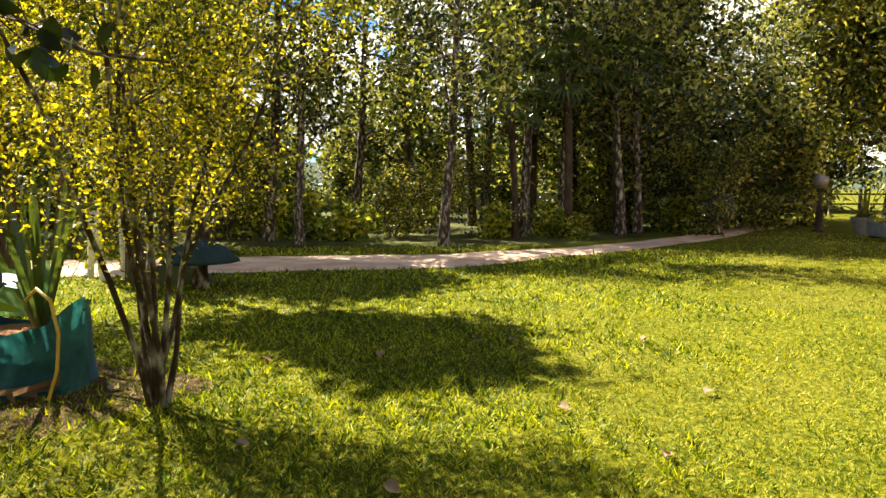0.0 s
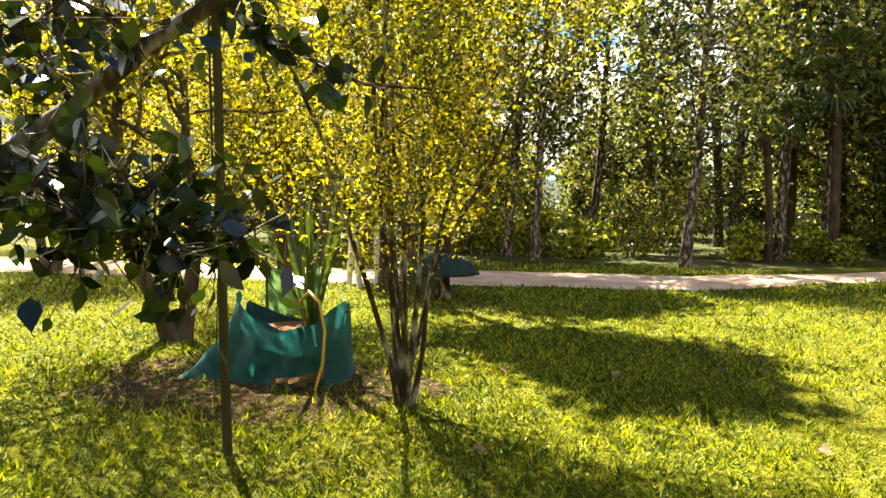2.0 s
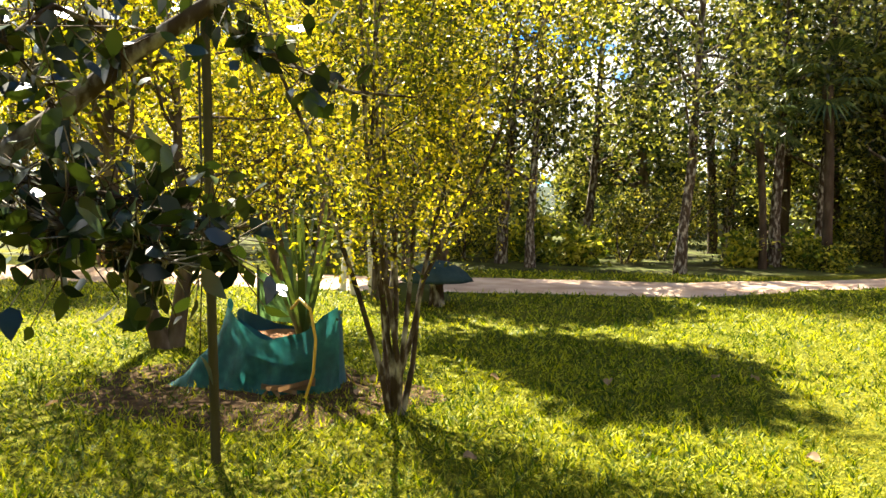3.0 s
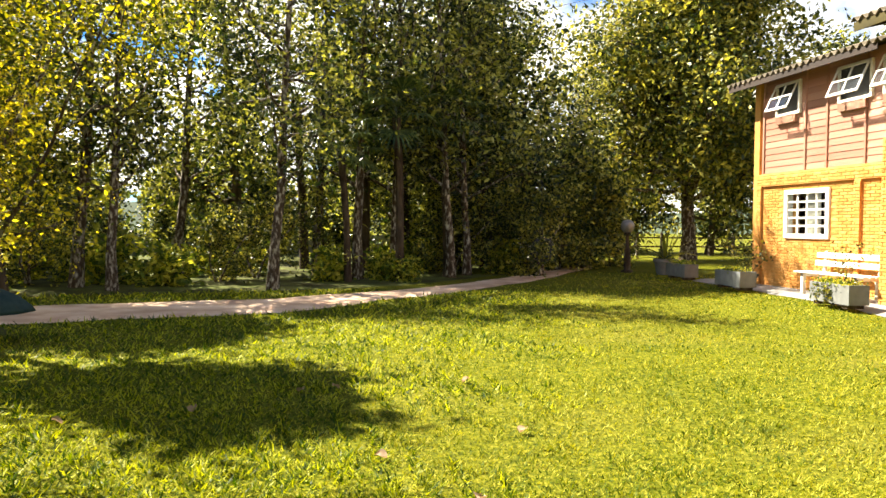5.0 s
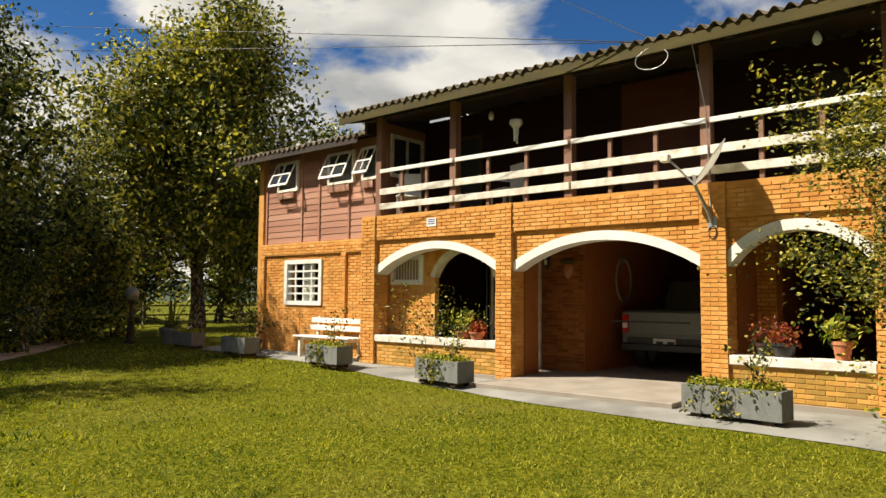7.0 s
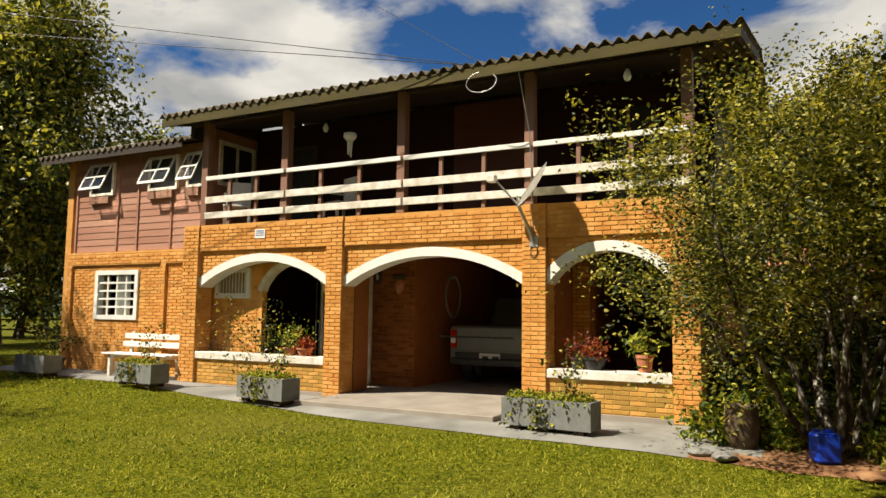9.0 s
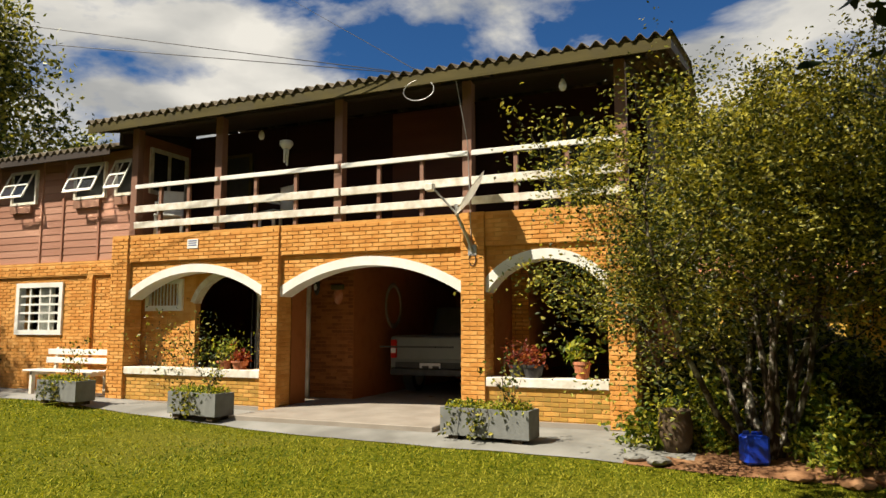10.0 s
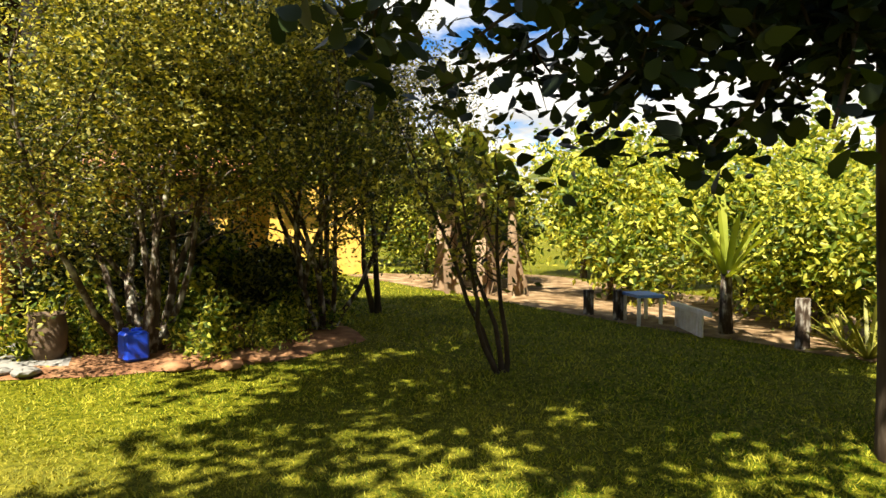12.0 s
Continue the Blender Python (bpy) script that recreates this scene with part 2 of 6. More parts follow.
BARK_DARK = material("dark_bark", ((0.028, 0.02, 0.014), (0.06, 0.043, 0.03), (0.11, 0.085, 0.06)), scale=8, rough=0.95, bump=0.9, bump_scale=25, stretch=(1, 1, 0.3), specular=0.1)
WOOD_POLE = material("weathered_pole", ((0.030, 0.026, 0.012), (0.060, 0.052, 0.024), (0.10, 0.088, 0.045)), scale=6, rough=0.85, bump=0.5, stretch=(1, 1, 0.1), specular=0.15)
LEAF_FOREST = leaf_material("forest_leaf", (0.012, 0.024, 0.006), (0.044, 0.060, 0.013), (0.32, 0.32, 0.08), 0.40, rough=0.34, warm=(1.35, 1.28, 0.5))
LEAF_MANGO = leaf_material("mango_leaf", (0.022, 0.038, 0.008), (0.095, 0.115, 0.018), (0.40, 0.38, 0.08), 0.35, rough=0.42)
LEAF_YELLOW = leaf_material("yellow_leaf", (0.040, 0.055, 0.006), (0.22, 0.215, 0.012), (0.64, 0.54, 0.045), 0.5, warm=(1.42, 1.33, 0.55))
LEAF_OLIVE = leaf_material("olive_leaf", (0.032, 0.047, 0.008), (0.150, 0.158, 0.024), (0.46, 0.41, 0.08), 0.34)
LEAF_BRIGHT = leaf_material("bright_leaf", (0.055, 0.095, 0.010), (0.21, 0.26, 0.026), (0.52, 0.50, 0.08), 0.45)
# broad leaves near black: their backlit shade is set in the colour
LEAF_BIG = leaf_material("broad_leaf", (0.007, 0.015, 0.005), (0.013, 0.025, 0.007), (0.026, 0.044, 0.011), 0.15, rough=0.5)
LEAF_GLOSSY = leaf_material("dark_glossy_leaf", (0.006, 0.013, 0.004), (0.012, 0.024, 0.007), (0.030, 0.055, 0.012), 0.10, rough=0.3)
LEAF_PALM = leaf_material("palm_leaf", (0.030, 0.055, 0.016), (0.055, 0.090, 0.025), (0.10, 0.13, 0.04), 0.3, rough=0.4)
LEAF_DRY = leaf_material("dry_leaf", (0.16, 0.10, 0.055), (0.30, 0.20, 0.12), (0.45, 0.33, 0.21), 0.3, rough=0.8, warm=(1.1, 1.0, 0.8))
LEAF_RED = leaf_material("red_leaf", (0.16, 0.02, 0.015), (0.28, 0.05, 0.02), (0.35, 0.12, 0.03), 0.35)


# ---- builders ----
def mesh_from(name, verts, faces, mat, smooth=False):
    """One mesh from arrays: verts (n, 3), faces (m, 3 or 4)."""
    verts, faces = np.asarray(verts, dtype=np.float32), np.asarray(faces, dtype=np.int32)
    me = bpy.data.meshes.new(name)
    k = faces.shape[1]
    me.vertices.add(len(verts))
    me.vertices.foreach_set("co", verts.ravel())
    me.loops.add(faces.size)
    me.loops.foreach_set("vertex_index", faces.ravel())
    me.polygons.add(len(faces))
    me.polygons.foreach_set("loop_start", np.arange(0, faces.size, k, dtype=np.int32))
    me.polygons.foreach_set("use_smooth", np.full(len(faces), smooth, dtype=bool))
    me.update(calc_edges=True)
    me.materials.append(mat)
    return me


def empty(name, place=(0, 0, 0), turn=0.0):
    ob = new(name)
    ob.matrix_basis = pose(*place, 0, 0, turn)
    ob.empty_display_size = 0.1
    return ob


def part(name, bm, mat, parent=None, label="", smooth=False, bevel=0.0):
    """A bmesh (or mesh) as ONE mesh object under a thing or a part."""
    if isinstance(bm, bpy.types.Mesh):
        me = bm
    else:
        if bevel:
            bmesh.ops.bevel(bm, geom=list(bm.edges), offset=bevel, segments=1, affect="EDGES", clamp_overlap=True)
        me = bpy.data.meshes.new(name)
        bmesh.ops.recalc_face_normals(bm, faces=list(bm.faces))
        bm.to_mesh(me)
        bm.free()
        me.materials.append(mat)
        if smooth:
            for p in me.polygons:
                p.use_smooth = True
    ob = new(name, me)
    if parent is not None:
        ob.parent = parent
    if label:
        ob["label"] = label
    return ob


def box(x0, y0, z0, x1, y1, z1, bm=None):
    bm = bm or bmesh.new()
    v = [bm.verts.new((x, y, z)) for x in (x0, x1) for y in (y0, y1) for z in (z0, z1)]
    for q in ((0, 1, 3, 2), (4, 6, 7, 5), (0, 4, 5, 1), (2, 3, 7, 6), (0, 2, 6, 4), (1, 5, 7, 3)):
        bm.faces.new([v[i] for i in q])
    return bm


def lathe(profile, sides=20, bm=None, centre=(0, 0, 0)):
    """A turned body from (radius, height) pairs."""
    bm = bm or bmesh.new()
    rings = []
    for r, z in profile:
        rings.append([bm.verts.new((centre[0] + r * math.cos(2 * math.pi * i / sides), centre[1] + r * math.sin(2 * math.pi * i / sides), centre[2] + z)) for i in range(sides)])
    for a, b in zip(rings, rings[1:]):
        for i in range(sides):
            j = (i + 1) % sides
            bm.faces.new((a[i], a[j], b[j], b[i]))
    bm.faces.new(rings[0][::-1])
    bm.faces.new(rings[-1])
    return bm


def tube_arrays(points, radii, sides=7):
    """A tapered tube along points, as arrays."""
    pts = [Vector(p) for p in points]
    verts, faces = [], []
    for i, p in enumerate(pts):
        d = (pts[min(i + 1, len(pts) - 1)] - pts[max(i - 1, 0)]).normalized()
        side = d.cross(Vector((0.31, 0.95, 0.02))).normalized()
        up = d.cross(side)
        for k in range(sides):
            a = 2 * math.pi * k / sides
            verts.append(p + (side * math.cos(a) + up * math.sin(a)) * radii[i])
    for i in range(len(pts) - 1):
        for k in range(sides):
            a, b = i * sides + k, i * sides + (k + 1) % sides
            faces.append((a, b, b + sides, a + sides))
    return [tuple(v) for v in verts], faces


def tubes_mesh(name, tubes, mat):
    verts, faces = [], []
    for v, f in tubes:
        o = len(verts)
        verts += v
        faces += [tuple(i + o for i in q) for q in f]
    return mesh_from(name, verts, faces, mat, True)


def rod(bm, a, b, r, sides=8):
    v, f = tube_arrays([a, b], [r, r], sides)
    vs = [bm.verts.new(p) for p in v]
    for q in f:
        bm.faces.new([vs[i] for i in q])
    bm.faces.new(vs[:sides][::-1])
    bm.faces.new(vs[sides:])
    return bm


def leaves_mesh(name, centres, size, mat, rng, aspect=0.5, droop=0.0, spread=0.3, flat=0.0):
    """Leaves, each a folded blade of four corners, at the given places."""
    c = np.asarray(centres, dtype=np.float32)
    n = len(c)
    d = rng.normal(size=(n, 3))
    d[:, 2] = d[:, 2] * (1 - flat) - droop
    d /= np.linalg.norm(d, axis=1, keepdims=True)
    u = rng.normal(size=(n, 3))
    u[:, 2] += flat * 2.0
    s = np.cross(d, u)
    s /= np.linalg.norm(s, axis=1, keepdims=True) + 1e-6
    nrm = np.cross(s, d)
    L = (size * (1 - spread + 2 * spread * rng.random(n)))[:, None]
    w = L * aspect * 0.5
    v = np.empty((n, 4, 3), dtype=np.float32)
    v[:, 0] = c
    v[:, 1] = c + d * L * 0.45 + s * w + nrm * w * 0.35
    v[:, 2] = c + d * L
    v[:, 3] = c + d * L * 0.45 - s * w + nrm * w * 0.35
    return mesh_from(name, v.reshape(-1, 3), np.arange(4 * n).reshape(n, 4), mat)


# ---- ground ----
def smooth(a, b, v):
    k = min(1.0, max(0.0, (v - a) / (b - a)))
    return k * k * (3 - 2 * k)


def ground_z(x, y):
    z = -0.12 + 0.10 * smooth(5, 10, y) * smooth(5, 8, x)
    z -= 0.22 * smooth(-4.5, -11, y)
    z += 0.05 * noise.noise((x * 0.23, y * 0.23, 3.1)) * smooth(3.0, 9.0, math.hypot(x, y + 1.5)) * (1 - smooth(5.5, 7, x) * smooth(-1, 0, y))
    return z


def sheet(name, xs, ys, height, mat, keep=None):
    verts = [(x, y, height(x, y)) for y in ys for x in xs]
    w = len(xs)
    faces = [(j * w + i, j * w + i + 1, (j + 1) * w + i + 1, (j + 1) * w + i) for j in range(len(ys) - 1) for i in range(w - 1)
             if keep is None or keep(0.5 * (xs[i] + xs[i + 1]), 0.5 * (ys[j] + ys[j + 1]))]
    return mesh_from(name, verts, faces, mat, True)


line = sorted(set([-600, -300, -150, -80, -50, -36] + [round(-30 + 0.75 * i, 3) for i in range(81)] + [36, 50, 80, 150, 300, 600]))
ground = tagged(new("ground", sheet("ground", line, line, ground_z, GRASS_SOIL)), "mown green lawn with yellowed dry patches", "lawn", kind="structure")


def strip(name, near, far, mat, lift, steps=14):
    """A sheet draped over the ground between two edges of equal length."""
    verts, faces = [], []
    n = len(near)
    for i in range((n - 1) * steps + 1):
        k, f = min(i // steps, n - 2), i / steps - min(i // steps, n - 2)
        a = Vector(near[k]).lerp(Vector(near[k + 1]), f)
        b = Vector(far[k]).lerp(Vector(far[k + 1]), f)
        wob = 0.12 * noise.noise((a.x * 1.3, a.y * 1.3, 1.0))
        for j in range(7):
            p = a.lerp(b, j / 6)
            p = p + (a - b).normalized() * wob * (1 if j == 0 else (-1.3 if j == 6 else 0))
            verts.append((p.x, p.y, ground_z(p.x, p.y) + lift * (0.15 if j in (0, 6) else 1)))
    for i in range((n - 1) * steps):
        for j in range(6):
            a = i * 7 + j
            faces.append((a, a + 1, a + 8, a + 7))
    return mesh_from(name, verts, faces, mat, True)


tagged(new("road", strip("road", [(-22, 6.0), (-10, 7.6), (-4.3, 8.75), (-0.8, 9.6), (2.1, 12.2), (5.0, 15.2), (8.2, 18.6)],
                         [(-22, 9.0), (-10, 10.0), (-5.0, 10.9), (-0.9, 11.7), (1.3, 13.2), (4.2, 16.0), (7.4, 19.4)], DIRT, 0.03)),
       "pale red dirt track across the lawn", "dirt road", kind="structure")
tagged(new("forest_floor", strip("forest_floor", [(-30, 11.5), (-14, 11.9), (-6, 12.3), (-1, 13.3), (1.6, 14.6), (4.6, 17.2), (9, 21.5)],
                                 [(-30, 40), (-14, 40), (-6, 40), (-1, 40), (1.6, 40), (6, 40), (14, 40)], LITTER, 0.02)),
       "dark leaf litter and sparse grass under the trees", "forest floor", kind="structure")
tagged(new("pavement", strip("pavement", [(7.05, -1.0), (7.18, 0.5), (7.28, 3.3), (7.75, 5.5), (8.1, 7.6), (8.35, 10.5), (8.6, 13.8)],
                             [(9.3, -1.0), (9.3, 0.5), (9.3, 3.3), (9.3, 5.5), (9.4, 7.6), (9.5, 10.5), (10.2, 13.8)], CONCRETE, 0.055)),
       "grey concrete pavement with stains along the house", "pavement", kind="structure")
tagged(new("pavement_bed", strip("pavement_bed", [(7.7, -3.9), (7.05, -3.1), (6.85, -2.3), (6.95, -1.2), (7.1, -0.35)], [(9.6, -3.9), (9.6, -3.1), (9.6, -2.2), (9.6, -1.2), (9.0, -0.35)], SOIL, 0.05)),
       "bare reddish soil bed round the bush", "soil bed", kind="structure")


BANK = [(3.0, -9.1), (5.2, -8.6), (7.0, -8.15), (8.0, -7.95), (10.9, -7.45), (14.6, -6.6), (17.0, -6.2)]
tagged(new("garden_bank", strip("garden_bank", BANK, [(3.0, -12.0), (4.6, -12.0), (6.6, -12.0), (7.6, -12.0), (9.8, -12.0), (13.0, -12.0), (17.0, -12.0)], BANK_SOIL, 0.06)),
       "dry brown earth and litter at the foot of the hedge", "soil bed", kind="structure")


def blades(name, mat, count, length, width, r0, r1, seed, keep):
    """Single bent blades, dense near the walk and thinning outwards."""
    rng = np.random.default_rng(seed)
    r = np.where(rng.random(count * 2) < 0.05, r0 * np.sqrt(rng.random(count * 2)), r0 * (r1 / r0) ** rng.random(count * 2))
    a = rng.random(count * 2) * 2 * math.pi
    x, y = -0.2 + r * np.cos(a), -1.5 + r * np.sin(a)
    rear = (y < -1.3) & (x < 0.3 + 0.2 * (-1.3 - y))
    ok = keep(x, y) & (~rear | (rng.random(count * 2) < 0.22))
    x, y, r = x[ok][:count], y[ok][:count], r[ok][:count]
    n = len(x)
    z = np.array([ground_z(float(p), float(q)) for p, q in zip(x, y)])
    c = np.stack([x, y, z - 0.004], 1)
    lean = rng.normal(size=(n, 3)) * 1.25
    lean[:, 2] = 1.0
    lean /= np.linalg.norm(lean, axis=1, keepdims=True)
    ang = rng.random(n) * math.pi
    side = np.stack([np.cos(ang), np.sin(ang), np.zeros(n)], 1)
    tuft = np.array([0.75 + 0.6 * noise.noise((p * 5.0, q * 5.0, 0.7)) for p, q in zip(x.tolist(), y.tolist())])
    L = (length * (0.45 + 0.9 * rng.random(n)) * np.clip(tuft, 0.35, 1.3) * np.minimum(0.85 + 0.03 * r, 1.25))[:, None]
    W = (width * (0.6 + 0.8 * rng.random(n)) * (0.65 + 0.13 * r))[:, None]
    v = np.empty((n, 3, 3), dtype=np.float32)
    v[:, 0], v[:, 1], v[:, 2] = c - side * W * 0.5, c + side * W * 0.5, c + lean * L
    return mesh_from(name, v.reshape(-1, 3), np.arange(3 * n).reshape(n, 3), mat)


def on_lawn(x, y):
    edge = np.interp(y, [-3.9, -3.1, -2.3, -1.0, 0.5, 3.3, 5.5, 7.6, 10.5, 13.8], [7.75, 7.1, 6.9, 6.95, 7.15, 7.25, 7.7, 8.05, 8.3, 8.55])
    near = np.interp(x, [-22, -10, -4.3, -0.8, 2.1, 5.0, 8.2], [6.0, 7.6, 8.75, 9.6, 12.2, 15.2, 18.6])
    far = np.interp(x, [-22, -10, -5.0, -0.9, 1.3, 4.2, 7.4], [9.0, 10.0, 10.9, 11.7, 13.2, 16.0, 19.4])
    bank = np.interp(x, [p[0] for p in BANK], [p[1] for p in BANK])
    return (~((y < bank) & (x > 3.0) & (x < 16.5))) & (~((x > edge) & (y > -3.9) & (y < 14))) & ((y < near + 0.05) | (y > far - 0.05))


tagged(new("lawn_grass", blades("lawn_grass", GRASS, 500000, 0.048, 0.0090, 2.4, 20.0, 5, lambda x, y: on_lawn(x, y) & (x - 0.5 * y + 0.9 * np.sin(1.7 * x + 2.3 * y) + 0.8 * np.sin(31.7 * x) > -2.2))),
       "short sunlit lawn grass with dry tips", "grass", kind="stuff")
tagged(new("shade_grass", blades("shade_grass", GRASS_LONG, 300000, 0.080, 0.012, 2.4, 15.0, 6, lambda x, y: on_lawn(x, y) & (x - 0.5 * y + 0.9 * np.sin(1.7 * x + 2.3 * y) + 0.8 * np.sin(31.7 * x) < -1.6))),
       "longer lush green grass under the trees", "grass", kind="stuff")


# ---- house ----
house = tagged(empty("house", (0, 0, 0)), "two-storey orange brick house with wooden balcony and arched porch", "house")
FRONT, BAND, PANEL, BACK = 8.80, 8.825, 8.875, 9.15
PIERS = [(-0.28, 0.06), (1.67, 2.02), (5.0, 5.32), (8.1, 8.48)]
BAYS = [(0.06, 1.67), (2.02, 5.0), (5.32, 8.1)]
SPRING, CROWN, LEDGE, TOP = 1.66, 2.09, 2.28, 2.75


def arch_z(y, y0, y1, spring=SPRING, crown=CROWN):
    """The arch's underside at y: a flat circular segment."""
    half, rise = 0.5 * (y1 - y0), crown - spring
    rad = (half * half + rise * rise) / (2 * rise)
    d = min(half, abs(y - 0.5 * (y0 + y1)))
    return crown - rad + math.sqrt(rad * rad - d * d)


def arch_panel(bm, x0, x1, y0, y1, top, spring=SPRING, crown=CROWN, n=28):
    """A wall piece over an arched opening."""
    rows = []
    for i in range(n + 1):
        y = y0 + (y1 - y0) * i / n
        z = arch_z(y, y0, y1, spring, crown)
        rows.append([bm.verts.new((x, y, h)) for x in (x0, x1) for h in (z, top)])
    for a, b in zip(rows, rows[1:]):
        bm.faces.new((a[0], b[0], b[1], a[1]))
        bm.faces.new((a[2], a[3], b[3], b[2]))
        bm.faces.new((a[0], a[2], b[2], b[0]))
        bm.faces.new((a[1], b[1], b[3], a[3]))
    bm.faces.new((rows[0][0], rows[0][1], rows[0][3], rows[0][2]))
    bm.faces.new((rows[-1][0], rows[-1][2], rows[-1][3], rows[-1][1]))


def arch_band(x0, x1, y0, y1, thick=0.13, spring=SPRING, crown=CROWN, n=36):
    """The plastered white edge of an arch."""
    bm = bmesh.new()
    half, rise = 0.5 * (y1 - y0), crown - spring
    rad = (half * half + rise * rise) / (2 * rise)
    mid, low = 0.5 * (y0 + y1), crown - rad
    top = math.asin(min(1.0, half / rad))
    rows = []
    for i in range(n + 1):
        a = -top + 2 * top * i / n
        rows.append([bm.verts.new((x, mid + r * math.sin(a), low + r * math.cos(a))) for x in (x0, x1) for r in (rad - 0.003, rad + thick)])
    for a, b in zip(rows, rows[1:]):
        for p, q in ((0, 1), (1, 3), (3, 2), (2, 0)):
            bm.faces.new((a[p], a[q], b[q], b[p]))
    bm.faces.new(rows[0][:2] + rows[0][:1:-1])
    bm.faces.new(rows[-1][:2] + rows[-1][:1:-1])
    return bm


piers = [part("pier", box(FRONT + 0.006, y0 + 0.006, -0.1, BACK, y1 - 0.006, TOP), MORTAR, house, "orange brick pier") for y0, y1 in PIERS]
for y0, y1 in BAYS:
    bm = box(BAND + 0.006, y0 - 0.006, LEDGE, BACK - 0.01, y1 + 0.006, TOP - 0.004)
    arch_panel(bm, PANEL + 0.006, BACK - 0.02, y0 - 0.004, y1 + 0.004, LEDGE)
    part("arch_wall", bm, MORTAR, house, "orange brick wall over an arch")
for y0, y1 in BAYS:
    part("arch_trim", arch_band(PANEL - 0.02, BACK + 0.01, y0 + 0.002, y1 - 0.002), WHITE, house, "white plastered arch edge")
sill_walls = []
for y0, y1 in (BAYS[0], BAYS[2]):
    sill_walls.append(part("sill_wall", box(8.856, y0 - 0.004, -0.1, 9.08, y1 + 0.004, 0.42), MORTAR, house, "low mossy brick wall"))
    part("sill_cap", box(8.81, y0, 0.42, 9.12, y1, 0.54), WHITE_WORN, house, "worn white sill", bevel=0.008)

# lower wing
WING = 9.28
WIN = (10.18, 11.44, 1.05, 2.03)
bm = bmesh.new()
box(WING + 0.006, 8.48, -0.1, 9.5, WIN[0] + 0.05, 2.36, bm)
box(WING + 0.006, WIN[1] - 0.05, -0.1, 9.5, 12.32, 2.36, bm)
box(WING + 0.006, WIN[0] + 0.05, -0.1, 9.5, WIN[1] - 0.05, WIN[2] + 0.05, bm)
box(WING + 0.006, WIN[0] + 0.05, WIN[3] - 0.05, 9.5, WIN[1] - 0.05, 2.36, bm)
wing_wall = part("wing_wall", bm, MORTAR, house, "orange brick wing wall")
part("side_wall", box(9.28, 12.32, -0.1, 15.0, 12.5, 4.4), MORTAR, house)
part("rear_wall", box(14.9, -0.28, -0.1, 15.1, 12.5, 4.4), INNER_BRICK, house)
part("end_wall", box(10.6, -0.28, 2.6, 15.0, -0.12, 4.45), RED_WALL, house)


def window_grid(name, x, y0, y1, z0, z1, rows, cols, parent, frame_w=0.09, depth=0.12, bar=0.018, bars_mat=WHITE, curtain=True):
    w = part(name, box(x + 0.03, y0 + frame_w, z0 + frame_w, x + 0.034, y1 - frame_w, z1 - frame_w), GLASS, parent)
    w.visible_shadow = False
    bm = bmesh.new()
    for a in ((y0, z0, y1, z0 + frame_w), (y0, z1 - frame_w, y1, z1), (y0, z0 + frame_w, y0 + frame_w, z1 - frame_w), (y1 - frame_w, z0 + frame_w, y1, z1 - frame_w)):
        box(x - 0.025, a[0], a[1], x + depth, a[2], a[3], bm)
    part("window_frame", bm, WHITE, w, "white painted frame")
    for i in range(1, cols):
        y = y0 + frame_w + (y1 - y0 - 2 * frame_w) * i / cols
        part("glazing_bar", box(x + 0.005, y - bar, z0 + frame_w, x + 0.028, y + bar, z1 - frame_w), bars_mat, w)
    for j in range(1, rows):
        z = z0 + frame_w + (z1 - z0 - 2 * frame_w) * j / rows
        part("glazing_bar", box(x + 0.001, y0 + frame_w, z - bar, x + 0.024, y1 - frame_w, z + bar), bars_mat, w)
    if curtain:
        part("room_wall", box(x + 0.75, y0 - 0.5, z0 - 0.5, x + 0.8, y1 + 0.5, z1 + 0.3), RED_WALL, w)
        bmc = bmesh.new()
        n = 40
        ys = [y0 + frame_w + (y1 - y0 - 2 * frame_w) * (0.3 + 0.38 * i / n) for i in range(n + 1)]
        top = [bmc.verts.new((x + 0.15 + 0.02 * math.sin(i * 1.3), yy, z1 - frame_w)) for i, yy in enumerate(ys)]
        low = [bmc.verts.new((x + 0.15 + 0.03 * math.sin(i * 1.3 + 0.4), yy, z0 + frame_w)) for i, yy in enumerate(ys)]
        for i in range(n):
            bmc.faces.new((top[i], top[i + 1], low[i + 1], low[i]))
        part("curtain", bmc, FABRIC, w)
    return w


window_grid("window", WING - 0.01, *WIN, 5, 4, house)

# upper wing: lapped boards between battens
boards = part("upper_wall", box(WING + 0.03, 8.48, 2.36, 9.45, 12.2, 4.42), SIDING, house, "brown painted boards")
part("wall_ledge", box(WING - 0.05, 8.48, 2.36, WING + 0.03, 12.34, 2.40), BRICK, house)
edges = [8.5, 9.36, 10.3, 10.89, 12.16]
board_mesh = {}
for a, b in zip(edges, edges[1:]):
    for k in range(15):
        z = 2.41 + 0.134 * k
        bm = bmesh.new()
        v = [bm.verts.new(p) for p in ((WING - 0.008, a + 0.02, z), (WING - 0.008, b - 0.02, z), (WING + 0.002, b - 0.02, z + 0.132), (WING + 0.002, a + 0.02, z + 0.132),
                                       (WING + 0.029, a + 0.02, z), (WING + 0.029, b - 0.02, z), (WING + 0.029, b - 0.02, z + 0.132), (WING + 0.029, a + 0.02, z + 0.132))]
        for q in ((0, 1, 2, 3), (4, 7, 6, 5), (0, 4, 5, 1), (3, 2, 6, 7), (0, 3, 7, 4), (1, 5, 6, 2)):
            bm.faces.new([v[i] for i in q])
        part("board", bm, SIDING, boards)
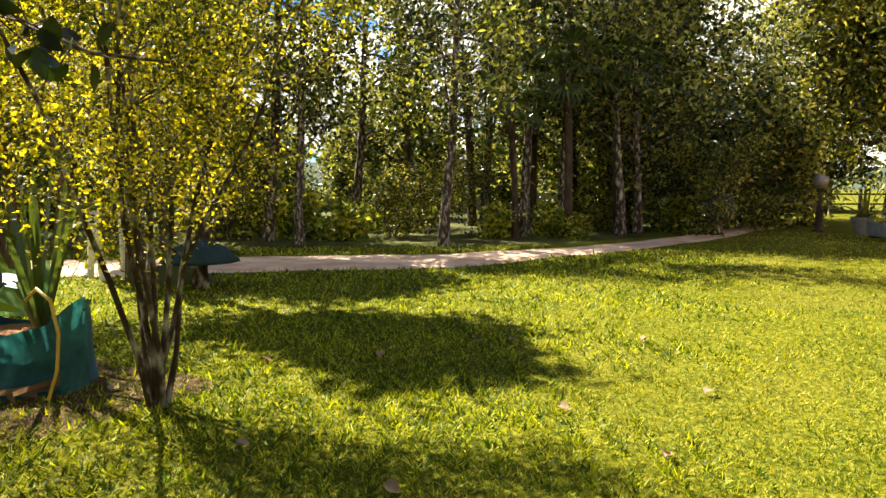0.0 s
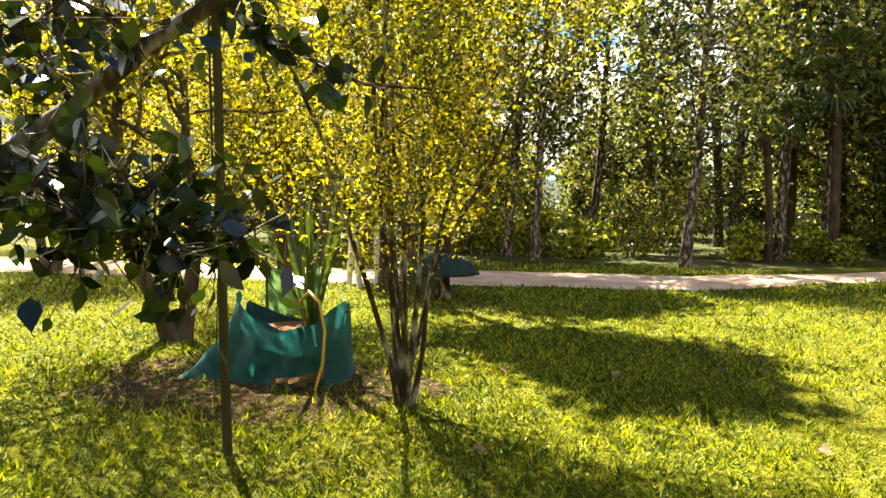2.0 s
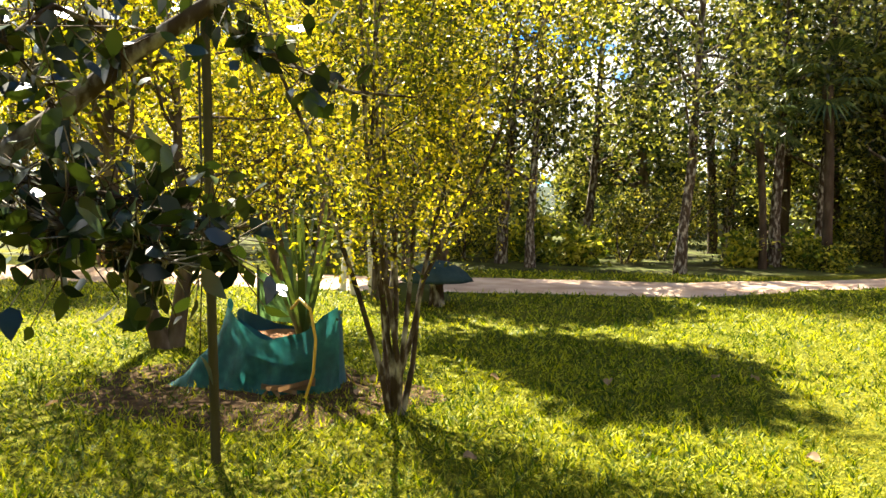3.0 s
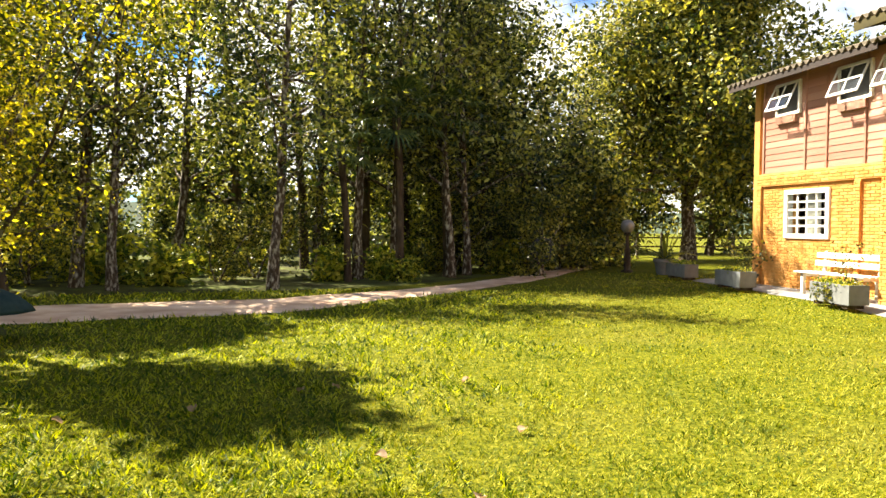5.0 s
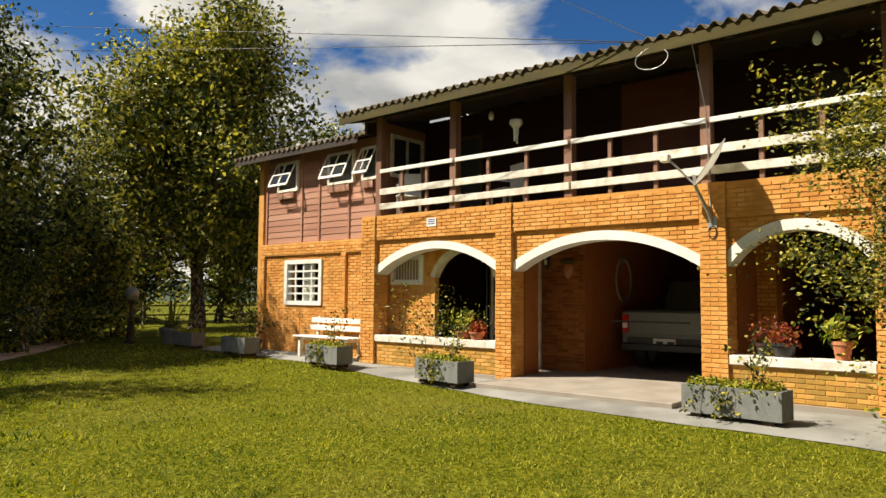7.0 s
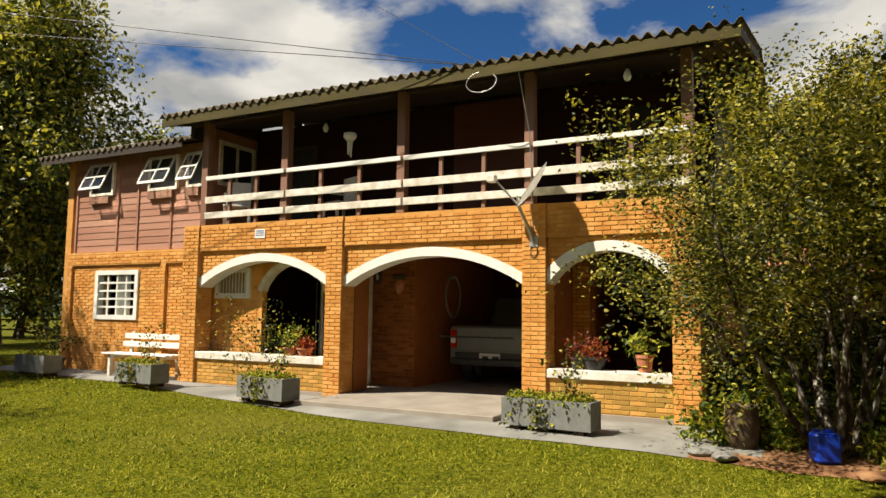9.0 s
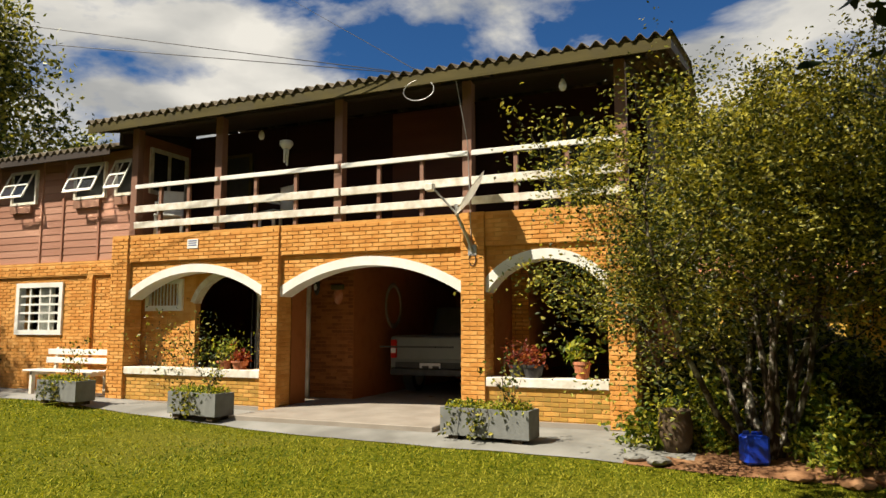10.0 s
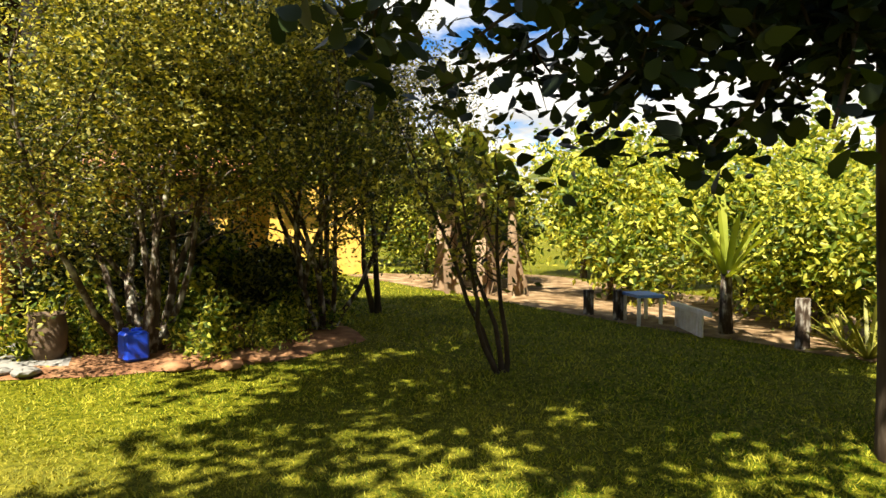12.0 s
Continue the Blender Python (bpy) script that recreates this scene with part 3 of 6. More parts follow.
for y in edges:
    part("batten", box(WING - 0.028, y - 0.025, 2.40, WING + 0.03, y + 0.025, 4.42), SIDING, boards)


def awning_window(y0, y1, z0, z1, lift):
    """A top-hung white window pushed open, over a brown sill box."""
    # black sheet paints the unlit room behind the sash
    w = part("window", box(WING - 0.03, y0 + 0.05, z0 + 0.05, WING - 0.02, y1 - 0.05, z1 - 0.05), BLACK, house, "open top-hung white window")
    bm = bmesh.new()
    for a in ((y0, z0, y1, z0 + 0.05), (y0, z1 - 0.05, y1, z1), (y0, z0 + 0.05, y0 + 0.05, z1 - 0.05), (y1 - 0.05, z0 + 0.05, y1, z1 - 0.05)):
        box(WING - 0.06, a[0], a[1], WING + 0.02, a[2], a[3], bm)
    part("window_frame", bm, WHITE_WORN, w)
    part("window_sill", box(WING - 0.07, y0 + 0.12, z0 - 0.16, WING + 0.02, y1 - 0.02, z0 - 0.02), POST, w, "brown box under the window")
    h = z1 - z0 - 0.06
    bm = bmesh.new()
    t = 0.022
    for a in ((0, 0, 1, 0.05), (0, h - 0.05, 1, h), (0, 0, 0.05, h), (0.95, 0, 1, h), (0.475, 0, 0.515, h), (0, h * 0.5 - 0.02, 1, h * 0.5 + 0.02)):
        box(-t, y0 + 0.02 + (y1 - y0 - 0.04) * a[0], -a[3], 0, y0 + 0.02 + (y1 - y0 - 0.04) * a[2], -a[1], bm)
    m = Matrix.Translation((WING - 0.065, 0, z1 - 0.03)) @ Matrix.Rotation(radians(lift), 4, "Y")
    bmesh.ops.transform(bm, matrix=m, verts=list(bm.verts))
    part("sash", bm, WHITE, w, "white sash with four panes")
    bm = box(-0.012, y0 + 0.06, -h + 0.04, -0.008, y1 - 0.06, -0.04)
    bmesh.ops.transform(bm, matrix=m, verts=list(bm.verts))
    pane = part("pane", bm, GLASS, w)
    pane.visible_shadow = False


for y0, y1 in ((11.02, 11.74), (9.20, 10.00), (8.50, 8.96)):
    awning_window(y0, y1, 3.56, 4.23, 25)

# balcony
# dark floor boards, chosen to keep bounced light out of the balcony
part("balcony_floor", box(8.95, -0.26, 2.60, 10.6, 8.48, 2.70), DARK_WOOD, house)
part("porch_ceiling", box(9.16, -0.26, 2.44, 14.9, 8.48, 2.52), CEILING, house)
part("ceiling_beam", box(9.5, 2.0, 2.28, 9.75, 5.0, 2.44), CEILING, house, "pale ceiling beam")
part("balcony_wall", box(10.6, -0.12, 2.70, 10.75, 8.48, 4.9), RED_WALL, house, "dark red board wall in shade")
part("balcony_end_wall", box(9.45, 8.48, 2.70, 10.75, 8.6, 4.7), SIDING, house)
# black panel in place of the unlit room beyond the window
w = part("balcony_window", box(9.62, 8.455, 3.70, 10.42, 8.465, 4.42), BLACK, house, "white-framed sliding window")
for a in ((9.55, 3.64, 10.5, 3.71), (9.55, 4.42, 10.5, 4.5), (9.55, 3.71, 9.62, 4.42), (10.42, 3.71, 10.5, 4.42), (9.98, 3.71, 10.04, 4.42)):
    part("window_frame", box(a[0], 8.43, a[1], a[2], 8.478, a[3]), WHITE_WORN, w)
# black sheet paints the darkness of the doorway
d = part("balcony_door", box(10.56, 7.0, 2.72, 10.59, 7.62, 4.4), BLACK, house, "dark doorway in a pale frame")
for a in ((6.93, 2.72, 7.0, 4.46), (7.62, 2.72, 7.69, 4.46), (7.0, 4.4, 7.62, 4.46)):
    part("door_frame", box(10.54, a[0], a[1], 10.598, a[2], a[3]), FASCIA, d)
part("wall_panel", box(10.53, 2.45, 2.72, 10.598, 3.95, 4.85), RED_PANEL, house, "red-brown wall panel")
# second black sheet for an unlit doorway
d = part("balcony_door", box(10.56, 0.55, 2.72, 10.59, 1.3, 4.45), BLACK, house)
part("door_frame", box(10.54, 0.93, 2.72, 10.598, 0.99, 4.45), POST, d)

POSTS = [8.08, 6.26, 4.0, 1.93, -0.16]
for y in POSTS:
    part("post", box(8.845, y - 0.07, 2.75, 8.985, y + 0.07, 4.62), POST, house, "brown timber post", bevel=0.006)
for a, b in zip(POSTS[1:], POSTS):
    for z, h, m in ((3.58, 0.035, WHITE), (3.19, 0.058, WHITE_WORN), (2.915, 0.055, WHITE_WORN)):
        part("rail", box(8.805, a - 0.04 + 0.02 * (z > 3.5), z - h, 8.84, b - 0.075, z + h), m, house, "white painted rail", bevel=0.004)
    for k in (1, 2):
        y = a + (b - a) * k / 3
        part("baluster", box(8.842, y - 0.028, 2.752, 8.892, y + 0.028, 3.55), POST, house)


# roof: corrugated sheets on rafters
def corrugated(x0, z0, x1, z1, y0, y1, pitch=0.177, amp=0.040, thick=0.012, overlap=4):
    n = int((y1 - y0) / pitch * 8)
    rows, verts, faces = 7, [], []
    for s in (0, 1):
        for j in range(rows):
            f = j / (rows - 1)
            for i in range(n + 1):
                y = y0 + (y1 - y0) * i / n
                z = z0 + (z1 - z0) * f + amp * math.sin(2 * math.pi * y / pitch) + (0.006 * ((i // (8 * 5)) % 2)) - s * thick
                verts.append((x0 + (x1 - x0) * f + 0.012 * ((i // 40) % 2), y, z))
    w = n + 1
    for s in (0, 1):
        o = s * rows * w
        for j in range(rows - 1):
            for i in range(n):
                q = (o + j * w + i, o + j * w + i + 1, o + (j + 1) * w + i + 1, o + (j + 1) * w + i)
                faces.append(q if s == 0 else q[::-1])
    for i in range(n):
        faces.append((i, i + rows * w, i + 1 + rows * w, i + 1))
    return mesh_from("roof", verts, faces, FIBRO, True)


roof = part("roof", corrugated(8.40, 4.69, 12.2, 5.62, -0.86, 8.78), FIBRO, house, "weathered corrugated fibre-cement roof")
part("rear_roof", corrugated(15.8, 4.70, 12.2, 5.62, -0.86, 8.78), FIBRO, house)
part("wing_roof", corrugated(8.86, 4.40, 12.2, 5.30, 8.6, 12.95), FIBRO, house)
part("wing_rear_roof", corrugated(15.8, 4.42, 12.2, 5.30, 8.6, 12.95), FIBRO, house)
part("fascia", box(8.425, -0.84, 4.50, 8.455, 8.74, 4.645), FASCIA, roof, "weathered fascia board")
part("wing_fascia", box(8.885, 8.74, 4.25, 8.91, 12.9, 4.36), DARK_WOOD, roof)
bm = bmesh.new()
v = [bm.verts.new(p) for p in ((8.46, 0, 4.52), (12.2, 0, 5.43), (12.2, 0, 5.55), (8.46, 0, 4.645))]
bm.faces.new(v)
r = bmesh.ops.extrude_face_region(bm, geom=list(bm.faces))
bmesh.ops.translate(bm, verts=[g for g in r["geom"] if isinstance(g, bmesh.types.BMVert)], vec=(0, 0.07, 0))
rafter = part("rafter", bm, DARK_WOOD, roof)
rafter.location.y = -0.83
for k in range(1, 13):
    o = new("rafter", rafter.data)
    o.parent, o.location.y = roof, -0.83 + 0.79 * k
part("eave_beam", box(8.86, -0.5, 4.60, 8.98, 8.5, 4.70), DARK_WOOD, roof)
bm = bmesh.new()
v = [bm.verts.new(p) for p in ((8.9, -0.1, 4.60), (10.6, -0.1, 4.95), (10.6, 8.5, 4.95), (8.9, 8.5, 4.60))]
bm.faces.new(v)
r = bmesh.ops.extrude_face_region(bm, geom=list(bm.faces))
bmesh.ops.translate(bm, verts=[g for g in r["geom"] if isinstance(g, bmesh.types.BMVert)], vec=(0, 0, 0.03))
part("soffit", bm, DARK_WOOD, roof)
bm = bmesh.new()
v = [bm.verts.new(p) for p in ((8.95, 8.50, 4.40), (10.75, 8.50, 4.40), (10.75, 8.50, 5.22), (8.95, 8.50, 4.76))]
bm.faces.new(v)
r = bmesh.ops.extrude_face_region(bm, geom=list(bm.faces))
bmesh.ops.translate(bm, verts=[g for g in r["geom"] if isinstance(g, bmesh.types.BMVert)], vec=(0, 0.085, 0))
part("gable_infill", bm, DARK_WOOD, roof)

# ground-floor rooms behind the arches
part("porch_floor", box(7.87, 2.02, -0.09, 8.80, 5.0, 0.0), SLAB, house, "pale raised garage threshold", bevel=0.01)
part("garage_floor", box(8.80, -0.28, -0.09, 14.9, 8.48, -0.001), SLAB, house)
bm = box(9.25, 7.0, 0, 9.37, 8.48, 2.44)
arch_panel(bm, 9.25, 9.37, 5.65, 7.0, 2.44, 1.59, 2.05)
box(9.25, 5.36, 0, 9.37, 5.65, 2.44, bm)
part("porch_wall", bm, BRICK, house, "sunlit porch wall with an inner arch")
part("inner_arch_trim", arch_band(9.22, 9.38, 5.65, 7.0, 0.09, 1.59, 2.05), WHITE_WORN, house)
pw = part("grille_window", box(9.235, 7.34, 1.56, 9.24, 8.0, 1.93), GLASS, house, "white grille window in the porch")
for a in ((7.26, 1.47, 8.08, 1.56), (7.26, 1.93, 8.08, 2.01), (7.26, 1.56, 7.34, 1.93), (8.0, 1.56, 8.08, 1.93)):
    part("window_frame", box(9.20, a[0], a[1], 9.248, a[2], a[3]), WHITE, pw)
for k in range(9):
    y = 7.38 + 0.073 * k
    part("grille_bar", box(9.212, y - 0.008, 1.56, 9.228, y + 0.008, 1.93), WHITE, pw)
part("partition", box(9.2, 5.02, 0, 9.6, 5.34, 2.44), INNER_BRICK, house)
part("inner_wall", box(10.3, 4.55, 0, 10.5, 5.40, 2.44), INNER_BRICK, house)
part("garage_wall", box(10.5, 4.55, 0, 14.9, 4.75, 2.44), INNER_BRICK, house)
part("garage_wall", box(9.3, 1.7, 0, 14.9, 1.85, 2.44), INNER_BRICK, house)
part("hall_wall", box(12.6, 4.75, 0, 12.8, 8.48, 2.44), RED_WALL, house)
dr = part("porch_door", box(10.32, 5.53, 0, 10.37, 6.45, 2.05), DARK_WOOD, house, "dark door in a white frame")
part("door_frame", box(10.27, 5.41, 0, 10.39, 5.53, 2.12), WHITE_WORN, dr)
part("door_frame", box(10.27, 6.45, 0, 10.39, 6.52, 2.12), WHITE_WORN, dr)
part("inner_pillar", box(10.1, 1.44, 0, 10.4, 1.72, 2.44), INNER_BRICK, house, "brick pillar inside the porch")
for k in range(8):
    y = 5.40 + 0.08 * k
    part("iron_bar", box(9.42, y - 0.008, 0.0, 9.436, y + 0.008, 2.0), BLACK, house)
bm = bmesh.new()
for k in range(7):
    rod(bm, (12.0, -0.2 + 0.25 * k, 0.0), (12.0, -0.2 + 0.25 * k, 2.4), 0.012, 6)
    rod(bm, (12.0, -0.2, 0.3 + 0.33 * k), (12.0, 1.6, 0.15 + 0.33 * k), 0.012, 6)
part("iron_grille", bm, BLACK, house, "black iron grille at the rear of the porch")
part("south_wall", box(9.15, -0.27, -0.1, 15.0, -0.13, 1.0), INNER_BRICK, house)
part("south_wall", box(11.2, -0.27, 1.0, 15.0, -0.13, 2.6), INNER_BRICK, house)
pl = part("wall_plaque", box(8.812, 6.60, 2.47, 8.822, 6.82, 2.62), WHITE, house, "small white plaque with unreadable writing")
for k in range(3):
    part("plaque_line", box(8.808, 6.63, 2.585 - 0.036 * k, 8.811, 6.79, 2.60 - 0.036 * k), material("plaque_blue", ((0.1, 0.13, 0.3), (0.14, 0.17, 0.36)), scale=9) if k == 0 else bpy.data.materials["plaque_blue"], pl)


# ---- trees ----
def bough(rng, start, direction, length, r0, bend=0.25, up=0.15, n=6):
    """Points and radii of one curved limb."""
    p, d = Vector(start), Vector(direction).normalized()
    pts, rad = [p.copy()], [r0]
    for i in range(n):
        d = (d + Vector(rng.normal(size=3) * bend * 0.5) + Vector((0, 0, up * 0.5))).normalized()
        p = p + d * (length / n)
        pts.append(p.copy())
        rad.append(r0 * (1 - 0.85 * (i + 1) / n))
    return pts, rad


def tree(name, label, seed, height, trunk_r, crown_from, crown_r, limbs, twigs, leaves, leaf, bark, foliage, aspect=0.5, cloud=0.5, stems=1, stem_spread=0.0,
         top_taper=0.6, droop=0.25, flat=0.2, lean=(0, 0), limb_up=0.25, category="tree", extra=None):
    """A tree: tapered stems with limbs and twigs, and a crown of single leaves round the twigs."""
    rng = np.random.default_rng(seed)
    thing = tagged(empty(name), label, category)
    tubes, tips = [], []
    for s in range(stems):
        a = 2 * math.pi * s / stems + rng.random()
        base = Vector((0.10 * stem_spread * math.cos(a), 0.10 * stem_spread * math.sin(a), -0.15)) if stems > 1 else Vector((0, 0, -0.15))
        way = Vector((stem_spread * math.cos(a) * (0.5 + rng.random()), stem_spread * math.sin(a) * (0.5 + rng.random()), 1)) if stems > 1 else Vector((lean[0], lean[1], 1))
        h = height * (0.82 if stems == 1 else 0.55 + 0.35 * rng.random())
        pts, rad = bough(rng, base, way, h, trunk_r, 0.10 if stems == 1 else 0.24, 0.25 if stems == 1 else 0.12, 9)
        rad = [max(0.006, trunk_r * (1 - 0.8 * i / 9)) * (1.35 if i == 0 else 1) for i in range(10)]
        tubes.append(tube_arrays(pts, rad, 9))
        for k in range(max(1, limbs // stems)):
            f = crown_from + (1 - crown_from) * (k + rng.random()) / max(1, limbs // stems)
            i = min(8, int(f * 9))
            p = pts[i].lerp(pts[i + 1], f * 9 - i)
            ang = rng.random() * 2 * math.pi
            reach = crown_r * (0.55 + 0.6 * rng.random()) * (1 - (1 - top_taper) * (f - crown_from) / (1 - crown_from + 1e-6))
            d = Vector((math.cos(ang), math.sin(ang), limb_up + 0.35 * rng.normal()))
            lp, lr = bough(rng, p, d, reach, rad[i] * 0.5, 0.4, 0.12, 6)
            tubes.append(tube_arrays(lp, lr, 5))
            for t in range(twigs):
                j = rng.integers(2, 6)
                q = lp[j].lerp(lp[j + 1], rng.random())
                tw, tr = bough(rng, q, Vector(rng.normal(size=3)) + (lp[-1] - lp[0]).normalized() * 0.8, reach * (0.25 + 0.3 * rng.random()), max(0.004, lr[j] * 0.5), 0.5, 0.1, 4)
                tubes.append(tube_arrays(tw[::2], tr[::2], 3))
                tips += tw[1:]
            tips += lp[3:]
    part("trunk", tubes_mesh(name + "_trunk", tubes, bark), bark, thing)
    tips = np.array([tuple(t) for t in tips])
    # clumps: leaves gather in small tufts with gaps between them
    tuft = rng.normal(size=(len(tips), 3)) * cloud
    idx = rng.integers(0, len(tips), leaves)
    pos = tips[idx] + tuft[idx] * rng.random((leaves, 1)) + rng.normal(size=(leaves, 3)) * cloud * 0.38
    pos[:, 2] = np.maximum(pos[:, 2], 0.05)
    part("crown", leaves_mesh(name + "_crown", pos, leaf, foliage, rng, aspect, droop, 0.35, flat), foliage, thing)
    return thing


def place(thing, x, y, turn=0.0, size=1.0, dz=0.0, wide=None):
    thing.matrix_basis = Matrix.Translation((x, y, ground_z(x, y) + dz)) @ Matrix.Rotation(radians(turn), 4, "Z") @ Matrix.Diagonal((wide or size, wide or size, size, 1))
    return thing


def again(thing, x, y, turn, size=1.0, group="", wide=None):
    o = copy_thing(thing, Matrix.Identity(4))
    if group:
        thing["group"] = group
        o["group"] = group
    return place(o, x, y, turn, size, 0, wide)


# wood behind the track
wood_a = tree("tree", "tall dark green tree in the wood", 11, 11, 0.17, 0.20, 3.0, 26, 5, 7400, 0.17, BARK, LEAF_FOREST, cloud=0.60)
wood_b = tree("tree", "slender grey-barked tree in the wood", 12, 12, 0.12, 0.22, 2.4, 24, 4, 5200, 0.15, BARK_PALE, LEAF_FOREST, cloud=0.50, limb_up=0.6)
wood_c = tree("tree", "dense dark tree with low branches", 13, 9, 0.15, 0.14, 3.2, 28, 4, 9000, 0.20, BARK_DARK, LEAF_FOREST, cloud=0.65)
wood_d = tree("tree", "dark tree deep in the wood", 16, 7, 0.14, 0.10, 2.8, 22, 2, 4200, 0.32, BARK_DARK, LEAF_FOREST, cloud=0.7)
young = tree("young_tree", "young tree with thin stems and sunlit leaves", 14, 4.2, 0.05, 0.25, 1.3, 14, 4, 5000, 0.13, BARK_PALE, LEAF_MANGO, cloud=0.35, stems=2, stem_spread=0.2)
place(wood_a, 1.3, 19.5, 20)
place(wood_b, -1.09, 13.5, 0, 0.95)
place(wood_c, 4.2, 19.5, 70, 0.7)
place(wood_d, -21.0, 27.0, 20, 1.0)
place(young, 5.9, 16.7, 0, 0.85)
rng0 = random.Random(21)
for x, y, k in ((-0.1, 17.6, "b"), (4.0, 17.6, "b"), (1.9, 16.8, "b"), (5.3, 20.5, "a"), (6.8, 23.0, "c"), (2.9, 22.5, "a"), (-2.2, 20.0, "a"), (-3.6, 17.5, "b"), 
                (-4.2, 13.6, "b"), (-5.1, 14.4, "b"), (-7.5, 17.0, "c"), (-9.5, 20.5, "a"), (-8.2, 13.6, "b"), (-12.0, 16.0, "c"), (-11.5, 23.5, "a"), (-14.5, 19.5, "a"), 
                (4.8, 27.0, "a"), (-16.5, 14.0, "c"), (-18.5, 20.5, "a"), (8.3, 20.3, "b"), (7.4, 21.4, "b"), (5.9, 24.8, "c"), (0.9, 16.4, "b"), (5.0, 19.0, "c"), (6.2, 22.2, "a"), (3.4, 16.9, "b")):
    again({"a": wood_a, "b": wood_b, "c": wood_c}[k], x, y, rng0.random() * 360, (0.60 if math.atan2(x + 0.46, y + 1.45) > 0.27 else 0.8 + 0.3 * rng0.random()), "trees of the wood")
for x, y, s in ((7.0, 18.4, 0.7), (6.7, 19.4, 0.8), (-2.4, 15.6, 0.6), (-6.2, 15.0, 0.8), (-1.6, 16.8, 0.7), (3.7, 18.0, 0.75), (9.4, 20.0, 0.8)):
    again(young, x, y, rng0.random() * 360, s, "young trees")

for k in range(13):
    again(wood_d, -27 + 3.6 * k, 31.0 + 1.6 * rng0.random(), rng0.random() * 360, 0.60 + 0.25 * rng0.random(), "trees of the wood")

for k in range(9):
    again(wood_d, -17 + 2.9 * k, 24.5 + 2.5 * rng0.random(), rng0.random() * 360, 0.50 + 0.25 * rng0.random(), "trees of the wood")

# unseen trees behind the camera, added to cut sky light on the lawn
for x, y, s in ((-8.5, -3.5, 0.9), (-6.5, -7.0, 1.0), (-3.0, -8.8, 0.9), (0.0, -10.0, 1.0), (-11.0, -7.5, 1.1), (-5.0, -12.0, 1.1)):
    again(wood_d, x, y, 61 * x, 1.3 * s, "trees of the wood")

# undergrowth
fern = tree("undergrowth_bush", "low green undergrowth bush at the wood's edge", 15, 1.0, 0.015, 0.1, 0.7, 12, 2, 1100, 0.17, BARK_DARK, LEAF_BRIGHT, cloud=0.25, stems=5, stem_spread=0.6, category="bush")
place(fern, -3.3, 14.6)
for k in range(24):
    x = -13 + 19 * rng0.random()
    y = 14.3 + max(0, x) * 0.75 + 4.5 * rng0.random()
    again(fern, x, y, rng0.random() * 360, 0.6 + 0.7 * rng0.random(), "undergrowth bushes")


def fan_palm(seed, height, fronds, size):
    rng = np.random.default_rng(seed)
    thing = tagged(empty("fan_palm"), "fan palm with drooping pleated leaves", "palm")
    pts, rad = bough(rng, (0, 0, -0.1), (0.03, 0.02, 1), height, 0.10, 0.05, 0.3, 7)
    part("trunk", tubes_mesh("palm_trunk", [tube_arrays(pts, [0.13, 0.11, 0.105, 0.10, 0.10, 0.10, 0.11, 0.12], 9)], BARK_DARK), BARK_DARK, thing)
    top = pts[-1]
    for f in range(fronds):
        a, e = 2.4 * f, 0.9 - 1.5 * f / fronds
        d = Vector((math.cos(a) * math.cos(e), math.sin(a) * math.cos(e), math.sin(e)))
        stem = [top, top + d * size * 0.5 + Vector((0, 0, 0.05)), top + d * size * 0.9]
        v, q = tube_arrays(stem, [0.015, 0.012, 0.008], 4)
        side = d.cross(Vector((0, 0, 1))).normalized()
        up = side.cross(d)
        hub = stem[-1]
        n = 20
        for i in range(n):
            b = -1.9 + 3.8 * i / (n - 1)
            w = (d * math.cos(b) + side * math.sin(b)).normalized()
            tip = hub + w * size * (0.75 + 0.15 * rng.random()) - Vector((0, 0, 0.22 * size + 0.1 * rng.random()))
            mid = hub + w * size * 0.42
            t = w.cross(up).normalized() * 0.026 * size / 0.8
            o = len(v)
            v += [tuple(hub), tuple(mid + t), tuple(tip), tuple(mid - t)]
            q.append((o, o + 1, o + 2, o + 3))
        part("frond", mesh_from("frond", v, q, LEAF_PALM), LEAF_PALM, thing)
    return thing


palm = fan_palm(31, 4.2, 16, 0.95)
place(palm, 1.9, 16.0)
for x, y, s in ((0.6, 15.6, 0.8), (-0.4, 20.2, 1.25), (3.4, 17.3, 1.05), (2.6, 19.6, 1.3)):
    again(palm, x, y, 77 * s, s, "fan palms")


